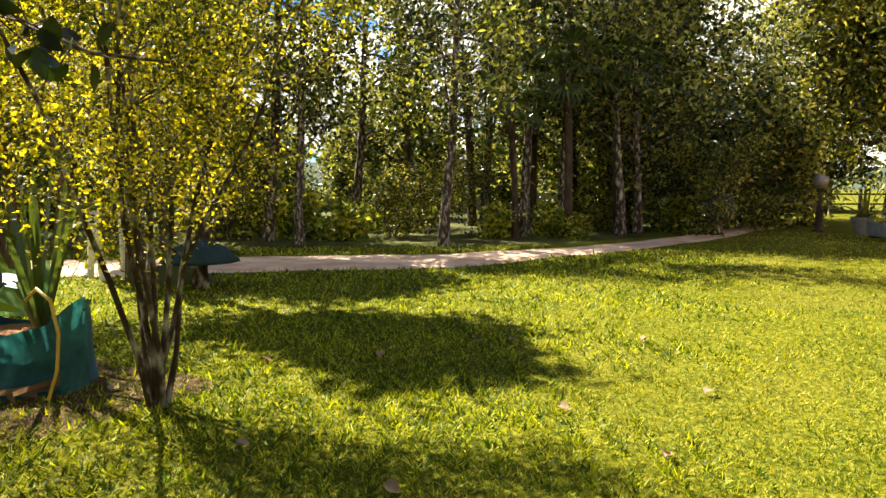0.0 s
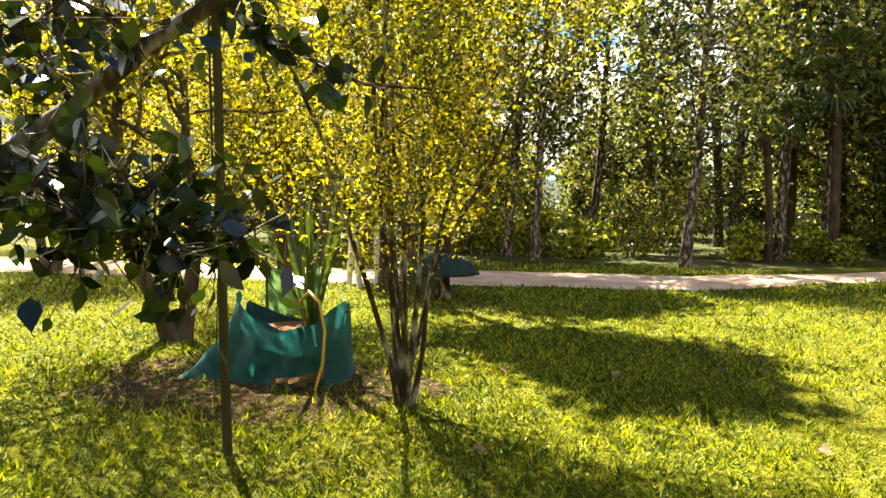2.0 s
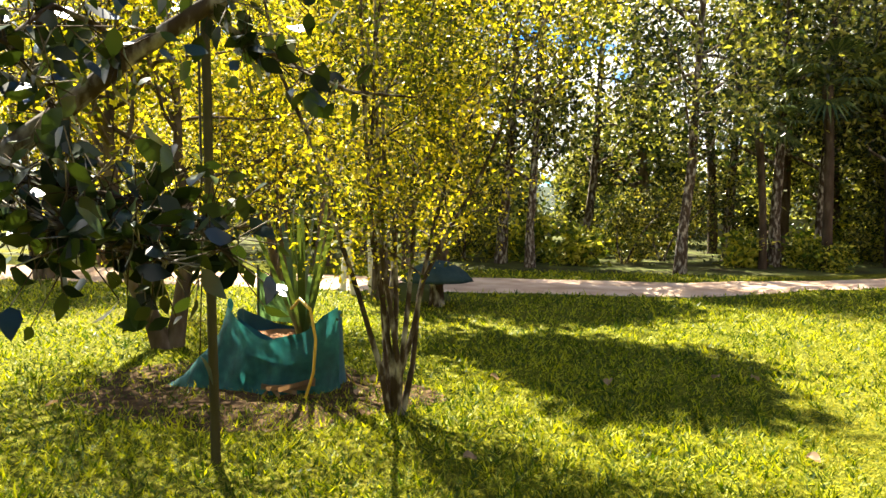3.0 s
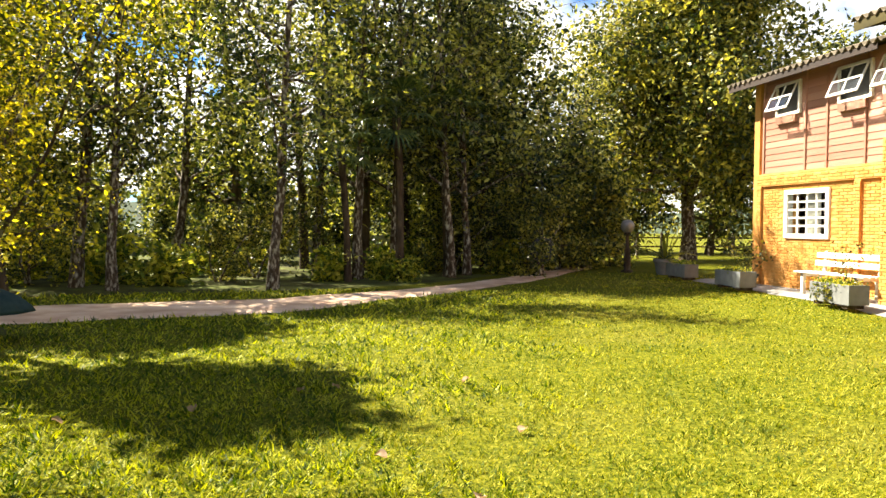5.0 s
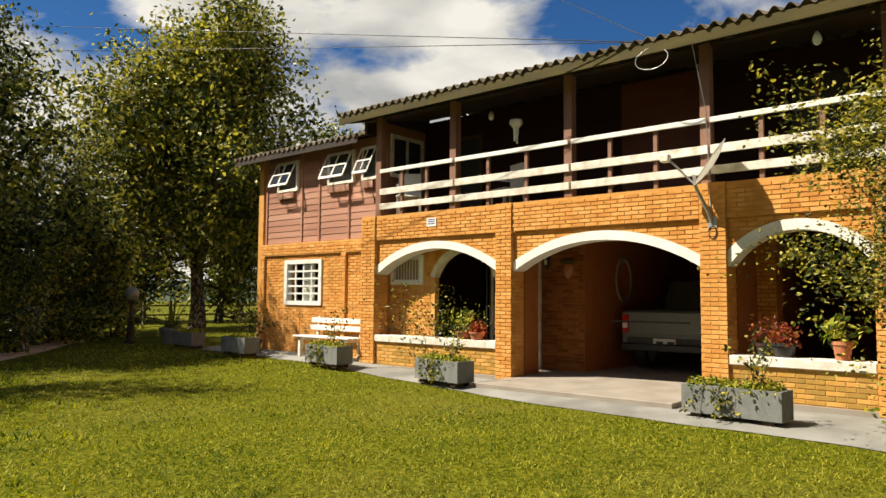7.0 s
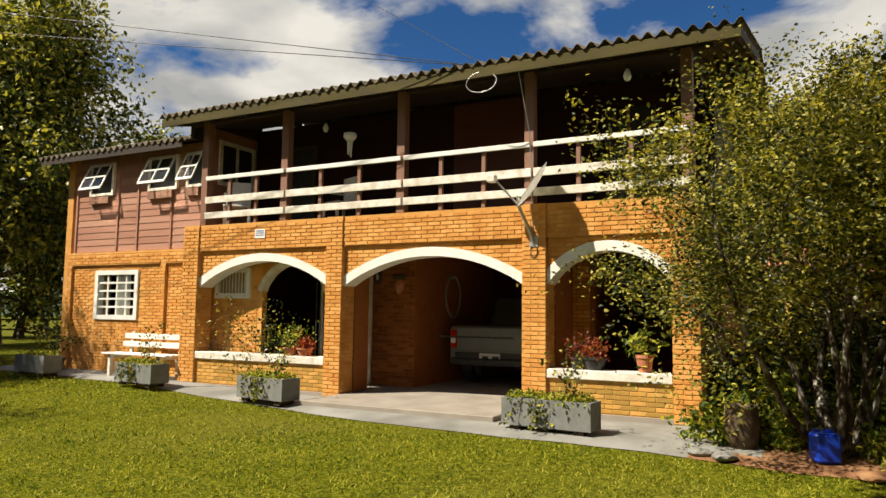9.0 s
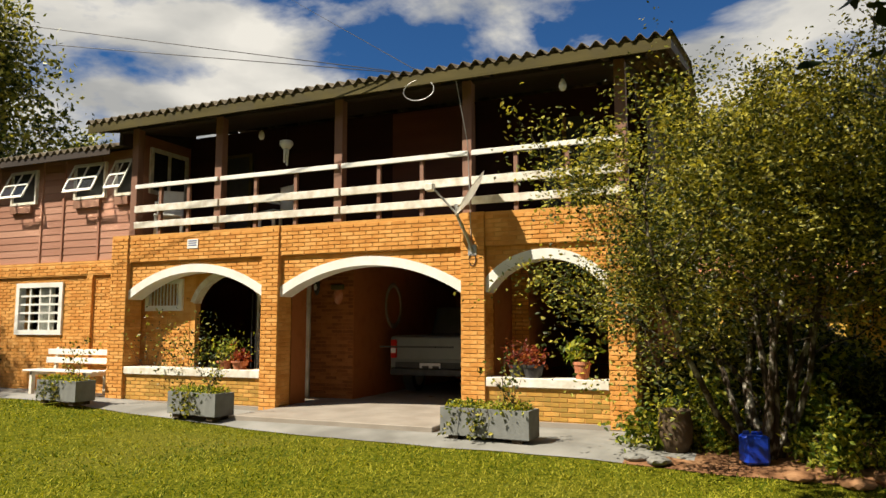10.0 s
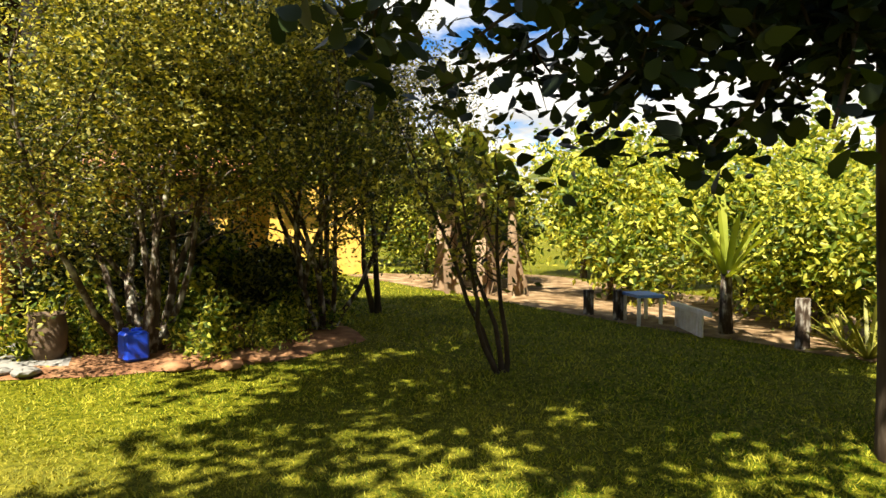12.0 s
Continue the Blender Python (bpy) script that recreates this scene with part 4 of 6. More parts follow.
def rosette(name, label, seed, count, length, width, mat, rise=0.9, category="plant", dry=0.0, fall=1.0, droop=0.13):
    """A tuft of arching strap leaves."""
    rng = np.random.default_rng(seed)
    thing = tagged(empty(name), label, category)
    for k in range(count):
        a, e = 2.4 * k + rng.random(), rise * (1.2 - fall * k / count) + 0.15 * rng.normal()
        d = Vector((math.cos(a) * math.cos(e), math.sin(a) * math.cos(e), math.sin(e)))
        side = Vector((-math.sin(a), math.cos(a), 0))
        v, q = [], []
        n, L = 6, length * (0.65 + 0.5 * rng.random())
        p = Vector((0.02 * math.cos(a), 0.02 * math.sin(a), 0))
        for i in range(n + 1):
            f = i / n
            w = width * (0.5 + 1.1 * f) * (1 - f) ** 0.6 + 0.002
            v += [tuple(p - side * w), tuple(p + Vector((0, 0, -0.3 * w))), tuple(p + side * w)]
            p = p + d * (L / n)
            d = (d + Vector((0, 0, -droop))).normalized()
        for i in range(n):
            for j in (0, 1):
                b = 3 * i + j
                q.append((b, b + 1, b + 4, b + 3))
        part("leaf", mesh_from("leaf", v, q, LEAF_DRY if rng.random() < dry else mat, True), mat, thing)
    return thing


# big sunlit tree beyond the house
mango = tree("tree", "large rounded tree with dense sunlit foliage", 41, 12.5, 0.28, 0.20, 5.6, 54, 7, 68000, 0.215, BARK_PALE, LEAF_MANGO, cloud=0.95, top_taper=0.55)
place(mango, 14.2, 23.5)
again(wood_c, 18.5, 29.0, 130, 1.2, "trees of the wood")
again(wood_c, 20.5, 22.0, 200, 1.1, "trees of the wood")
round_tree = tree("bush", "rounded pale green bush beside the lamp post", 42, 3.6, 0.07, 0.12, 1.3, 20, 4, 9000, 0.17, BARK, LEAF_MANGO, cloud=0.4, category="bush")
place(round_tree, 8.1, 18.9)

# yellow-leaved trees of the lawn
yellow = tree("shrub_tree", "multi-stemmed shrub tree with sparse small yellow leaves and pale lichen bark", 51, 5.0, 0.020, 0.30, 1.2, 54, 6, 32000, 0.033, BARK_PALE, LEAF_YELLOW, cloud=0.20, stems=9, stem_spread=0.11, aspect=0.55, limb_up=0.9)
place(yellow, -2.46, 2.58, 40)
garden = tree("garden_tree", "spreading tree with bright yellow backlit leaves", 52, 6.6, 0.085, 0.40, 2.5, 36, 7, 19000, 0.058, BARK, LEAF_YELLOW, cloud=0.42, stems=2, stem_spread=0.14, aspect=0.55, limb_up=0.45)
place(garden, -5.28, 3.7, 30)
for x, y, s, t in ((-5.6, 6.0, 0.85, 120), (-11.5, 7.6, 1.1, 200), (-12.5, 10.0, 1.2, 80), (-6.5, 12.0, 1.05, 260)):
    again(garden, x, y, t, s, "yellow-leaved trees on the lawn")

# its crown is out of view, placed to cast the oval lawn shadow
shade_tree = tree("garden_tree", "tall garden tree with a dense high crown", 53, 9.8, 0.13, 0.72, 1.2, 34, 6, 17000, 0.20, BARK, LEAF_MANGO, cloud=0.34, limb_up=0.35)
place(shade_tree, -5.0, 7.75, 0)
# copies added for the shade their unseen crowns throw on lawn and table
for x, y, t in ((-6.0, 12.9, 100), (-8.6, 12.2, 220)):
    again(shade_tree, x, y, t, 1.0, "tall trees by the track", 1.25)
# thicket bush before the house corner
thicket = tree("garden_bush", "tall multi-stemmed garden bush with small olive leaves", 61, 5.2, 0.036, 0.38, 1.95, 110, 6, 88000, 0.043, BARK_PALE, LEAF_OLIVE, cloud=0.23, stems=11, stem_spread=0.36, aspect=0.6, limb_up=0.5, top_taper=0.35, category="bush")
place(thicket, 7.75, -1.65, 0, 0.95, 0, 1.16)
again(thicket, 8.5, -3.6, 140, 0.98, "garden bushes by the house corner")
low = tree("undergrowth_bush", "low green undergrowth under the garden bush", 62, 0.9, 0.012, 0.1, 0.5, 10, 3, 1600, 0.08, BARK_DARK, LEAF_BRIGHT, cloud=0.16, stems=4, stem_spread=0.5, category="bush")
place(low, 7.35, -2.2, 0, 0.8)
for x, y, s in ((7.5, -2.6, 0.55), (8.0, -0.75, 1.0), (7.8, -3.0, 0.5), (8.9, -2.2, 1.3), (8.2, -1.5, 0.8), (7.9, -1.0, 0.6), (8.4, -3.3, 0.9), (9.57, -3.6, 1.3), (9.9, -3.3, 1.1)):
    again(low, x, y, 99 * s, s, "low plants under the bush")

dark_shrub = tree("shrub", "dense low dark green shrub in the shade of the bush", 65, 1.25, 0.02, 0.08, 0.75, 26, 4, 9000, 0.075, BARK_DARK, LEAF_FOREST, cloud=0.16, stems=4, stem_spread=0.4, category="bush")
place(dark_shrub, 9.3, -3.25)
# extra shrubs added to darken the gap where the house shade lies
for x, y, s in ((10.1, -2.3, 1.2), (9.6, -1.3, 1.3), (11.0, -1.6, 1.5)):
    again(dark_shrub, x, y, 90 * s, s, "dark shrubs behind the bush")

# saplings on the south lawn
sapling = tree("sapling", "thin branching sapling with few leaves", 63, 3.4, 0.028, 0.40, 0.75, 40, 5, 900, 0.075, BARK_DARK, LEAF_OLIVE, cloud=0.14, stems=4, stem_spread=0.16, limb_up=0.9)
place(sapling, 5.74, -4.56, 20)
sap2 = tree("sapling", "slim young tree with small leaves", 64, 3.9, 0.05, 0.4, 0.9, 16, 4, 3600, 0.08, BARK_DARK, LEAF_OLIVE, cloud=0.25, stems=2, stem_spread=0.12, limb_up=0.6)
place(sap2, 9.87, -4.74)


# broad-leaved tree over the camera's side of the lawn
def round_leaves(name, centres, size, mat, rng):
    """Broad paddle leaves of eight corners, slightly cupped."""
    c = np.asarray(centres)
    n = len(c)
    d = rng.normal(size=(n, 3))
    d[:, 2] = d[:, 2] * 0.5 - 0.35
    d /= np.linalg.norm(d, axis=1, keepdims=True)
    u = rng.normal(size=(n, 3)) + np.array([0, 0, 1.2])
    s = np.cross(d, u)
    s /= np.linalg.norm(s, axis=1, keepdims=True)
    nrm = np.cross(s, d)
    L = (size * (0.65 + 0.6 * rng.random(n)))[:, None]
    prof = ((0.0, 0.02, 0.0), (0.35, 0.20, 0.05), (0.68, 0.31, 0.08), (0.92, 0.20, 0.05), (1.0, 0.0, 0.0), (0.92, -0.20, 0.05), (0.68, -0.31, 0.08), (0.35, -0.20, 0.05))
    v = np.empty((n, 8, 3), dtype=np.float32)
    for k, (a, b, e) in enumerate(prof):
        v[:, k] = c + d * L * a + s * L * b + nrm * L * e
    o = (np.arange(n) * 8)[:, None]
    quads = np.concatenate([o + np.array([[0, 1, 6, 7]]), o + np.array([[1, 2, 5, 6]]), o + np.array([[2, 3, 4, 5]])])
    return mesh_from(name, v.reshape(-1, 3), quads, mat, True)


def broad_tree():
    rng = np.random.default_rng(71)
    bx, by = 2.76, -5.58
    thing = tagged(empty("broad_leaf_tree", (bx, by, ground_z(bx, by))), "tropical tree with large dark paddle leaves in shade", "tree")
    tubes, tips = [], []
    pts, rad = bough(rng, (0, 0, -0.1), (0.02, 0.05, 1), 6.4, 0.15, 0.04, 0.2, 8)
    tubes.append(tube_arrays(pts, [0.19, 0.15, 0.14, 0.13, 0.12, 0.10, 0.08, 0.06, 0.03], 11))
    # limbs, each to its own end: low hanging ones to the north and east, then the high crown, unseen and laid out for
    # its shade
    ends = [(0.28, 3.5, 2.62), (-0.3, 1.2, 1.85), (-0.5, 0.9, 1.7), (0.3, 1.1, 1.75), (0.6, 1.7, 1.95), (1.2, 1.3, 2.0), (1.6, 1.9, 2.3), (0.6, 2.9, 2.45), (0.9, 2.2, 2.4), (0.2, 1.9, 2.3), (1.3, 2.6, 2.7), (0.0, 1.2, 2.2), (0.9, 1.2, 2.35), (1.6, 1.6, 2.6), (0.4, 0.7, 2.1)  , (1.9, 2.4, 3.1),
            (-0.8, 1.6, 3.0), (1.4, 0.4, 2.5), (2.2, 1.2, 3.2), (-1.4, 2.4, 4.2), (0.2, 3.0, 4.6), (1.6, 3.2, 4.4), (2.6, 1.8, 4.6), (0.6, 1.6, 6.2), (1.8, 1.0, 6.4), (-0.5, 2.6, 6.2), (1.2, 2.6, 6.3), (2.4, 2.2, 5.8), (-1.5, 1.2, 6.2), (-0.6, 3.4, 5.4), (1.0, 3.6, 5.4), (3.0, 1.4, 5.2),
            (-2.4, 3.6, 5.2), (-1.8, 2.0, 5.6), (-2.6, 1.0, 5.4), (-2.2, 4.2, 6.2), (-0.8, 4.3, 6.4), (0.8, 4.2, 6.6), (2.0, 3.6, 6.4), (-1.4, 3.2, 6.8), (0.2, 2.0, 7.2), (1.4, 3.0, 7.0), (2.8, 2.4, 6.6), (-2.4, 2.6, 6.4), (3.2, 3.2, 5.8), (-2.2, 4.7, 5.1), (-1.2, 4.3, 4.9), (-3.2, 4.5, 5.3), (-2.2, 3.5, 5.1), (-1.2, 3.3, 4.7), (-3.0, 3.4, 5.6), (-0.4, 4.2, 5.0),
            (-2.9, 5.2, 5.7), (-2.0, 5.6, 5.5), (-1.1, 5.3, 5.7), (-0.3, 5.0, 5.6), (0.5, 5.2, 5.8), (-2.4, 6.3, 5.8), (-1.6, 6.2, 5.6), (-0.8, 5.9, 5.5), (0.0, 5.9, 5.7), (1.2, 4.6, 5.9), (1.9, 4.3, 5.8), (-3.4, 5.9, 5.9)]
    # more unseen limbs overhead, added to fill the shade on the near lawn
    ends += [(-2.2, 7.3, 5.8), (-1.2, 7.1, 5.7), (-0.3, 6.8, 5.8), (0.6, 6.4, 5.9), (1.4, 5.9, 6.0), (2.2, 5.5, 6.0), (-1.7, 6.7, 6.1), (0.2, 6.2, 6.0)]
    # the unseen high crown is carried on east to shade the lawn there
    ends += [(2.5 + 0.85 * i + 0.3 * rng.normal(), 1.5 + 0.85 * j + 0.25 * rng.normal(), 6.0 + 0.3 * rng.normal()) for i in range(4) for j in range(4)]
    for k, e in enumerate(ends):
        i = min(7, max(3, int((e[2] + 0.4) / 0.8)))
        a, b = pts[i], Vector(e)
        lp = [a.lerp(b, f / 7) + Vector((0, 0, 0.45 * math.sin(math.pi * f / 7))) + Vector(rng.normal(size=3)) * 0.05 for f in range(8)]
        tubes.append(tube_arrays(lp, [0.055 * (1 - 0.12 * f) for f in range(8)], 7))
        tips += lp[4:] if k else lp[7:]
        for t in range(8 if e[2] > 3.3 else (5 if k else 1)):
            j = rng.integers(3, 8) if k else 7
            tw, tr = bough(rng, lp[j], Vector(rng.normal(size=3)) + (b - a).normalized() * 0.5 - Vector((0, 0, 0.3)), (0.40 + 0.45 * rng.random()) * (1.0 if e[2] > 3.3 else 0.55), 0.012, 0.4, -0.1, 4)
            tubes.append(tube_arrays(tw, tr, 5))
            tips += tw[1:]
    part("trunk", tubes_mesh("broad_trunk", tubes, BARK_DARK), BARK_DARK, thing)
    tips = np.array([tuple(t) for t in tips])
    low_tips, high_tips = tips[tips[:, 2] < 3.4], tips[tips[:, 2] >= 3.4]
    spots = np.concatenate([low_tips[rng.integers(0, len(low_tips), 3000)], high_tips[rng.integers(0, len(high_tips), 24000)]])
    spots = spots + rng.normal(size=spots.shape) * np.where(spots[:, 2:] < 3.4, 0.12, 0.20)
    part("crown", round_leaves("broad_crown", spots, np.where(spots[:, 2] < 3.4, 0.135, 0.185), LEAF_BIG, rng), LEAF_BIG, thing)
    return thing


broad_tree()


# glossy-leaved tree reaching in by the pole
def pointed_leaves(name, centres, size, mat, rng):
    c = np.asarray(centres)
    n = len(c)
    d = rng.normal(size=(n, 3))
    d[:, 2] = d[:, 2] * 0.4 - 0.75
    d /= np.linalg.norm(d, axis=1, keepdims=True)
    s = np.cross(d, rng.normal(size=(n, 3)))
    s /= np.linalg.norm(s, axis=1, keepdims=True)
    nrm = np.cross(s, d)
    L = (size * (0.6 + 0.7 * rng.random(n)))[:, None]
    prof = ((0.0, 0.01, 0), (0.22, 0.20, 0.04), (0.5, 0.27, 0.03), (0.8, 0.13, -0.03), (1.0, 0.0, -0.10), (0.8, -0.13, -0.03), (0.5, -0.27, 0.03), (0.22, -0.20, 0.04))
    v = np.empty((n, 8, 3), dtype=np.float32)
    for k, (a, b, e) in enumerate(prof):
        v[:, k] = c + d * L * a + s * L * b + nrm * L * e
    o = (np.arange(n) * 8)[:, None]
    quads = np.concatenate([o + np.array([[0, 1, 6, 7]]), o + np.array([[1, 2, 5, 6]]), o + np.array([[2, 3, 4, 5]])])
    return mesh_from(name, v.reshape(-1, 3), quads, mat, True)


def glossy_tree():
    rng = np.random.default_rng(81)
    base = Vector((-3.02, -0.72, 0))
    base.z = ground_z(base.x, base.y)
    thing = tagged(empty("glossy_leaf_tree", tuple(base)), "leaning tree with large dark glossy leaves", "tree")
    local = lambda pts: [Vector(p) - base for p in pts]
    # a leaning stem, a drooping side branch, two leafy hanging branches and two upper ones
    stem = local([(-3.02, -0.72, -0.2), (-2.95, -0.6, 0.5), (-2.84, -0.42, 0.9), (-2.74, -0.21, 1.12), (-2.62, -0.04, 1.33), (-2.49, 0.11, 1.5), (-2.33, 0.23, 1.69), (-2.11, 0.36, 1.87), (-1.9, 0.57, 2.02), (-1.59, 0.8, 2.15)])
    side = local([(-2.12, 0.36, 1.84), (-2.03, 0.45, 1.76), (-1.92, 0.6, 1.69), (-1.81, 0.73, 1.63), (-1.63, 0.92, 1.63)])
    low = [local([(-2.64, -0.14, 1.25), (-2.42, -0.1, 1.3), (-2.24, -0.05, 1.27), (-2.09, 0.03, 1.23), (-1.96, 0.08, 1.16), (-1.89, 0.13, 1.09)]),
           local([(-2.64, -0.14, 1.25), (-2.36, -0.18, 1.22), (-2.19, -0.14, 1.16), (-2.06, -0.08, 1.12), (-1.94, -0.04, 1.07)])]
    upper = [local([(-2.49, 0.11, 1.5), (-2.44, -0.01, 1.59), (-2.39, -0.14, 1.66), (-2.45, -0.22, 1.7)]),
             local([(-2.33, 0.23, 1.69), (-2.3, 0.09, 1.75), (-2.3, -0.07, 1.77), (-2.3, -0.18, 1.67)])]
    tubes = [tube_arrays(stem, [0.075, 0.06, 0.05, 0.043, 0.038, 0.034, 0.031, 0.027, 0.018, 0.008], 10), tube_arrays(side, [0.013, 0.011, 0.009, 0.007, 0.004], 6)]
    for b in low + upper:
        tubes.append(tube_arrays(b, [0.011 - 0.0016 * i for i in range(len(b))], 6))
    spots = []
    for branch, count, spread in ((low[0], 250, 0.085), (low[1], 200, 0.085), (upper[0], 60, 0.08), (upper[1], 60, 0.08), (side[:4], 60, 0.06), (stem[6:], 46, 0.12)):
        for k in range(count):
            i = rng.integers(0, len(branch) - 1)
            q = branch[i].lerp(branch[i + 1], rng.random())
            e = q + Vector(rng.normal(size=3)) * spread
            tubes.append(tube_arrays([q, e], [0.003, 0.002], 3))
            spots.append(tuple(e))
    part("trunk", tubes_mesh("glossy_trunk", tubes, BARK_PALE), BARK_PALE, thing)
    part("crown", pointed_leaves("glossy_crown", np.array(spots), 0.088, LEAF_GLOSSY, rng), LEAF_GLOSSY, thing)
    return thing


glossy_tree()

# ---- things on the lawn ----
pole = tagged(empty("pole", (-2.97, 1.44, ground_z(-2.97, 1.44)), 0), "thin weathered wooden pole standing in the grass", "pole")
part("shaft", tubes_mesh("shaft", [tube_arrays([(0, 0, -0.1), (-0.02, 0, 0.9), (-0.035, 0.01, 1.9), (-0.05, 0.0, 2.75)], [0.026, 0.025, 0.024, 0.023], 10)], WOOD_POLE), WOOD_POLE, pole)
part("cord", tubes_mesh("cord", [tube_arrays([(-0.10, 0.02, 2.6), (-0.085, 0.01, 2.0), (-0.07, 0.0, 1.45)], [0.007] * 3, 5)], BLACK), BLACK, pole, "dark twisted cord")

NET = material("green_shade_net", ((0.008, 0.075, 0.075), (0.014, 0.12, 0.11), (0.03, 0.20, 0.17)), scale=9, rough=0.75, bump=0.5, bump_scale=120, translucent=0.35, stain=0.25, stain_scale=4, stain_color=(0.05, 0.12, 0.16))
SACK = material("blue_tarp", ((0.008, 0.06, 0.10), (0.015, 0.10, 0.15)), scale=5, rough=0.6, bump=0.4, bump_scale=25)
bedx, bedy = -3.58, 3.06


def soil_patch(cx, cy, rx, ry, rings=5, n=24):
    """A flat patch of soil with an uneven edge."""
    verts = []
    for r in range(rings + 1):
        for k in range(n):
            a = 2 * math.pi * k / n
            f = (0.02 + 1.18 * r / rings) * (1 + 0.25 * noise.noise((1.7 * math.cos(a), 1.7 * math.sin(a), 2.0)))
            verts.append((cx + rx * f * math.cos(a), cy + ry * f * math.sin(a), ground_z(cx, cy) + (0.014 if r < rings else 0.0)))
    faces = [(r * n + k, r * n + (k + 1) % n, (r + 1) * n + (k + 1) % n, (r + 1) * n + k) for r in range(rings) for k in range(n)]
    return mesh_from("ground_patch", verts, faces, LITTER_DARK, True)


tagged(new("ground_patch", soil_patch(-3.75, 2.75, 1.15, 0.8)), "bare dark soil with leaf litter round the plant bed", "soil", kind="structure")
bed = tagged(empty("netted_plant_bed", (bedx, bedy, ground_z(bedx, bedy))), "plant bed wrapped in blue tarp and green shade net", "plant bed")
bed.matrix_basis = bed.matrix_basis @ Matrix.Diagonal((0.74, 0.9, 1.0, 1.0))


def drape(fn, nu, nv, mat, name):
    verts = [fn(i / nu, j / nv) for j in range(nv + 1) for i in range(nu + 1)]
    w = nu + 1
    return mesh_from(name, verts, [(j * w + i, j * w + i + 1, (j + 1) * w + i + 1, (j + 1) * w + i) for j in range(nv) for i in range(nu)], mat, True)


def tarp_wall(u, v):
    a = 2 * math.pi * u
    r = 1.0 + 0.07 * math.sin(5 * a) + 0.05 * noise.noise((3 * math.cos(a), 3 * math.sin(a), v * 2))
    return (0.60 * r * math.cos(a) * (1 - 0.10 * v), 0.36 * r * math.sin(a) * (1 - 0.10 * v), v * (0.50 + 0.10 * math.sin(a * 2 + 1) + 0.05 * noise.noise((5 * u, 1, 1))) - 0.03)


part("tarp", drape(tarp_wall, 48, 10, SACK, "tarp"), SACK, bed, "blue tarp side")
part("bed_soil", drape(lambda u, v: (0.55 * v * math.cos(6.283 * u), 0.32 * v * math.sin(6.283 * u), 0.36 + 0.04 * noise.noise((4 * u, 4 * v, 0))), 24, 5, SOIL, "bed_soil"), SOIL, bed)


def net_fn(u, v):
    """Net slung from the rim of the bed down to a pointed skirt on the grass."""
    a = math.pi * (1.02 + 0.95 * u)
    rim = 0.50 + 0.10 * math.sin(2.2 * a) + 0.06 * noise.noise((5 * u, 0, 5))
    out = 0.05 + (0.62 * math.exp(-((u - 0.10) / 0.16) ** 2) + 0.10) * v ** 1.6
    fold = 0.045 * math.sin(26 * u + 5 * v) * v + 0.05 * noise.noise((7 * u, 4 * v, 7))
    r = 1.0 + out + fold
    z = rim * (1 - v) ** 1.15 + 0.03 * noise.noise((8 * u, 6 * v, 3)) * (1 - v) + 0.012
    return (0.60 * r * math.cos(a), 0.38 * r * math.sin(a) - 0.30 * (r - 1) , max(0.012, z))


part("net", drape(net_fn, 70, 24, NET, "net"), NET, bed, "green shade net hanging to the grass")
part("net_screen", drape(lambda u, v: (-0.62 + 0.72 * u, 0.30 + 0.04 * math.sin(5 * u), 0.40 + 0.42 * v * (1 - 0.22 * math.sin(3 * u))), 20, 8,
                         material("sheer_green_net", ((0.10, 0.20, 0.06), (0.16, 0.28, 0.09)), scale=10, rough=0.8, translucent=0.75), "net_screen"), NET, bed, "sheer net stretched on stakes")
for x in (-0.62, -0.1):
    part("stake", tubes_mesh("stake", [tube_arrays([(x, 0.31, 0), (x, 0.31, 0.86)], [0.012, 0.012], 6)], BLACK), BLACK, bed)
HOSE = material("yellow_hose", ((0.50, 0.30, 0.02), (0.62, 0.40, 0.03)), scale=8, rough=0.4)
part("hose", tubes_mesh("hose", [tube_arrays([(0.22, -0.22, 0.60), (0.36, -0.28, 0.68), (0.52, -0.34, 0.62), (0.62, -0.40, 0.42), (0.63, -0.45, 0.2), (0.58, -0.5, 0.03)], [0.014] * 6, 7)], HOSE), HOSE, bed, "yellow hose")
spear = rosette("spear_plant", "tall upright sword-leaved plant in the netted bed", 91, 15, 1.15, 0.036, LEAF_PALM, rise=1.3, fall=0.45, droop=0.04)
spear.matrix_basis = pose(bedx + 0.12, bedy + 0.02, ground_z(bedx, bedy) + 0.33)
bark_heap = tagged(empty("dry_frond", (-3.35, 2.62, ground_z(-3.35, 2.62))), "dry broken palm sheath lying on the grass", "dry leaf")
for k in range(6):
    a = 0.5 * k - 1.2
    part("sheath", drape(lambda u, v, a=a, k=k: (0.05 * k - 0.12 + 0.34 * (u - 0.5) * math.cos(a), 0.34 * (u - 0.5) * math.sin(a), 0.02 + 0.035 * math.sin(3.14 * v) + 0.015 * k), 6, 5, LEAF_DRY, "sheath"), LEAF_DRY, bark_heap)


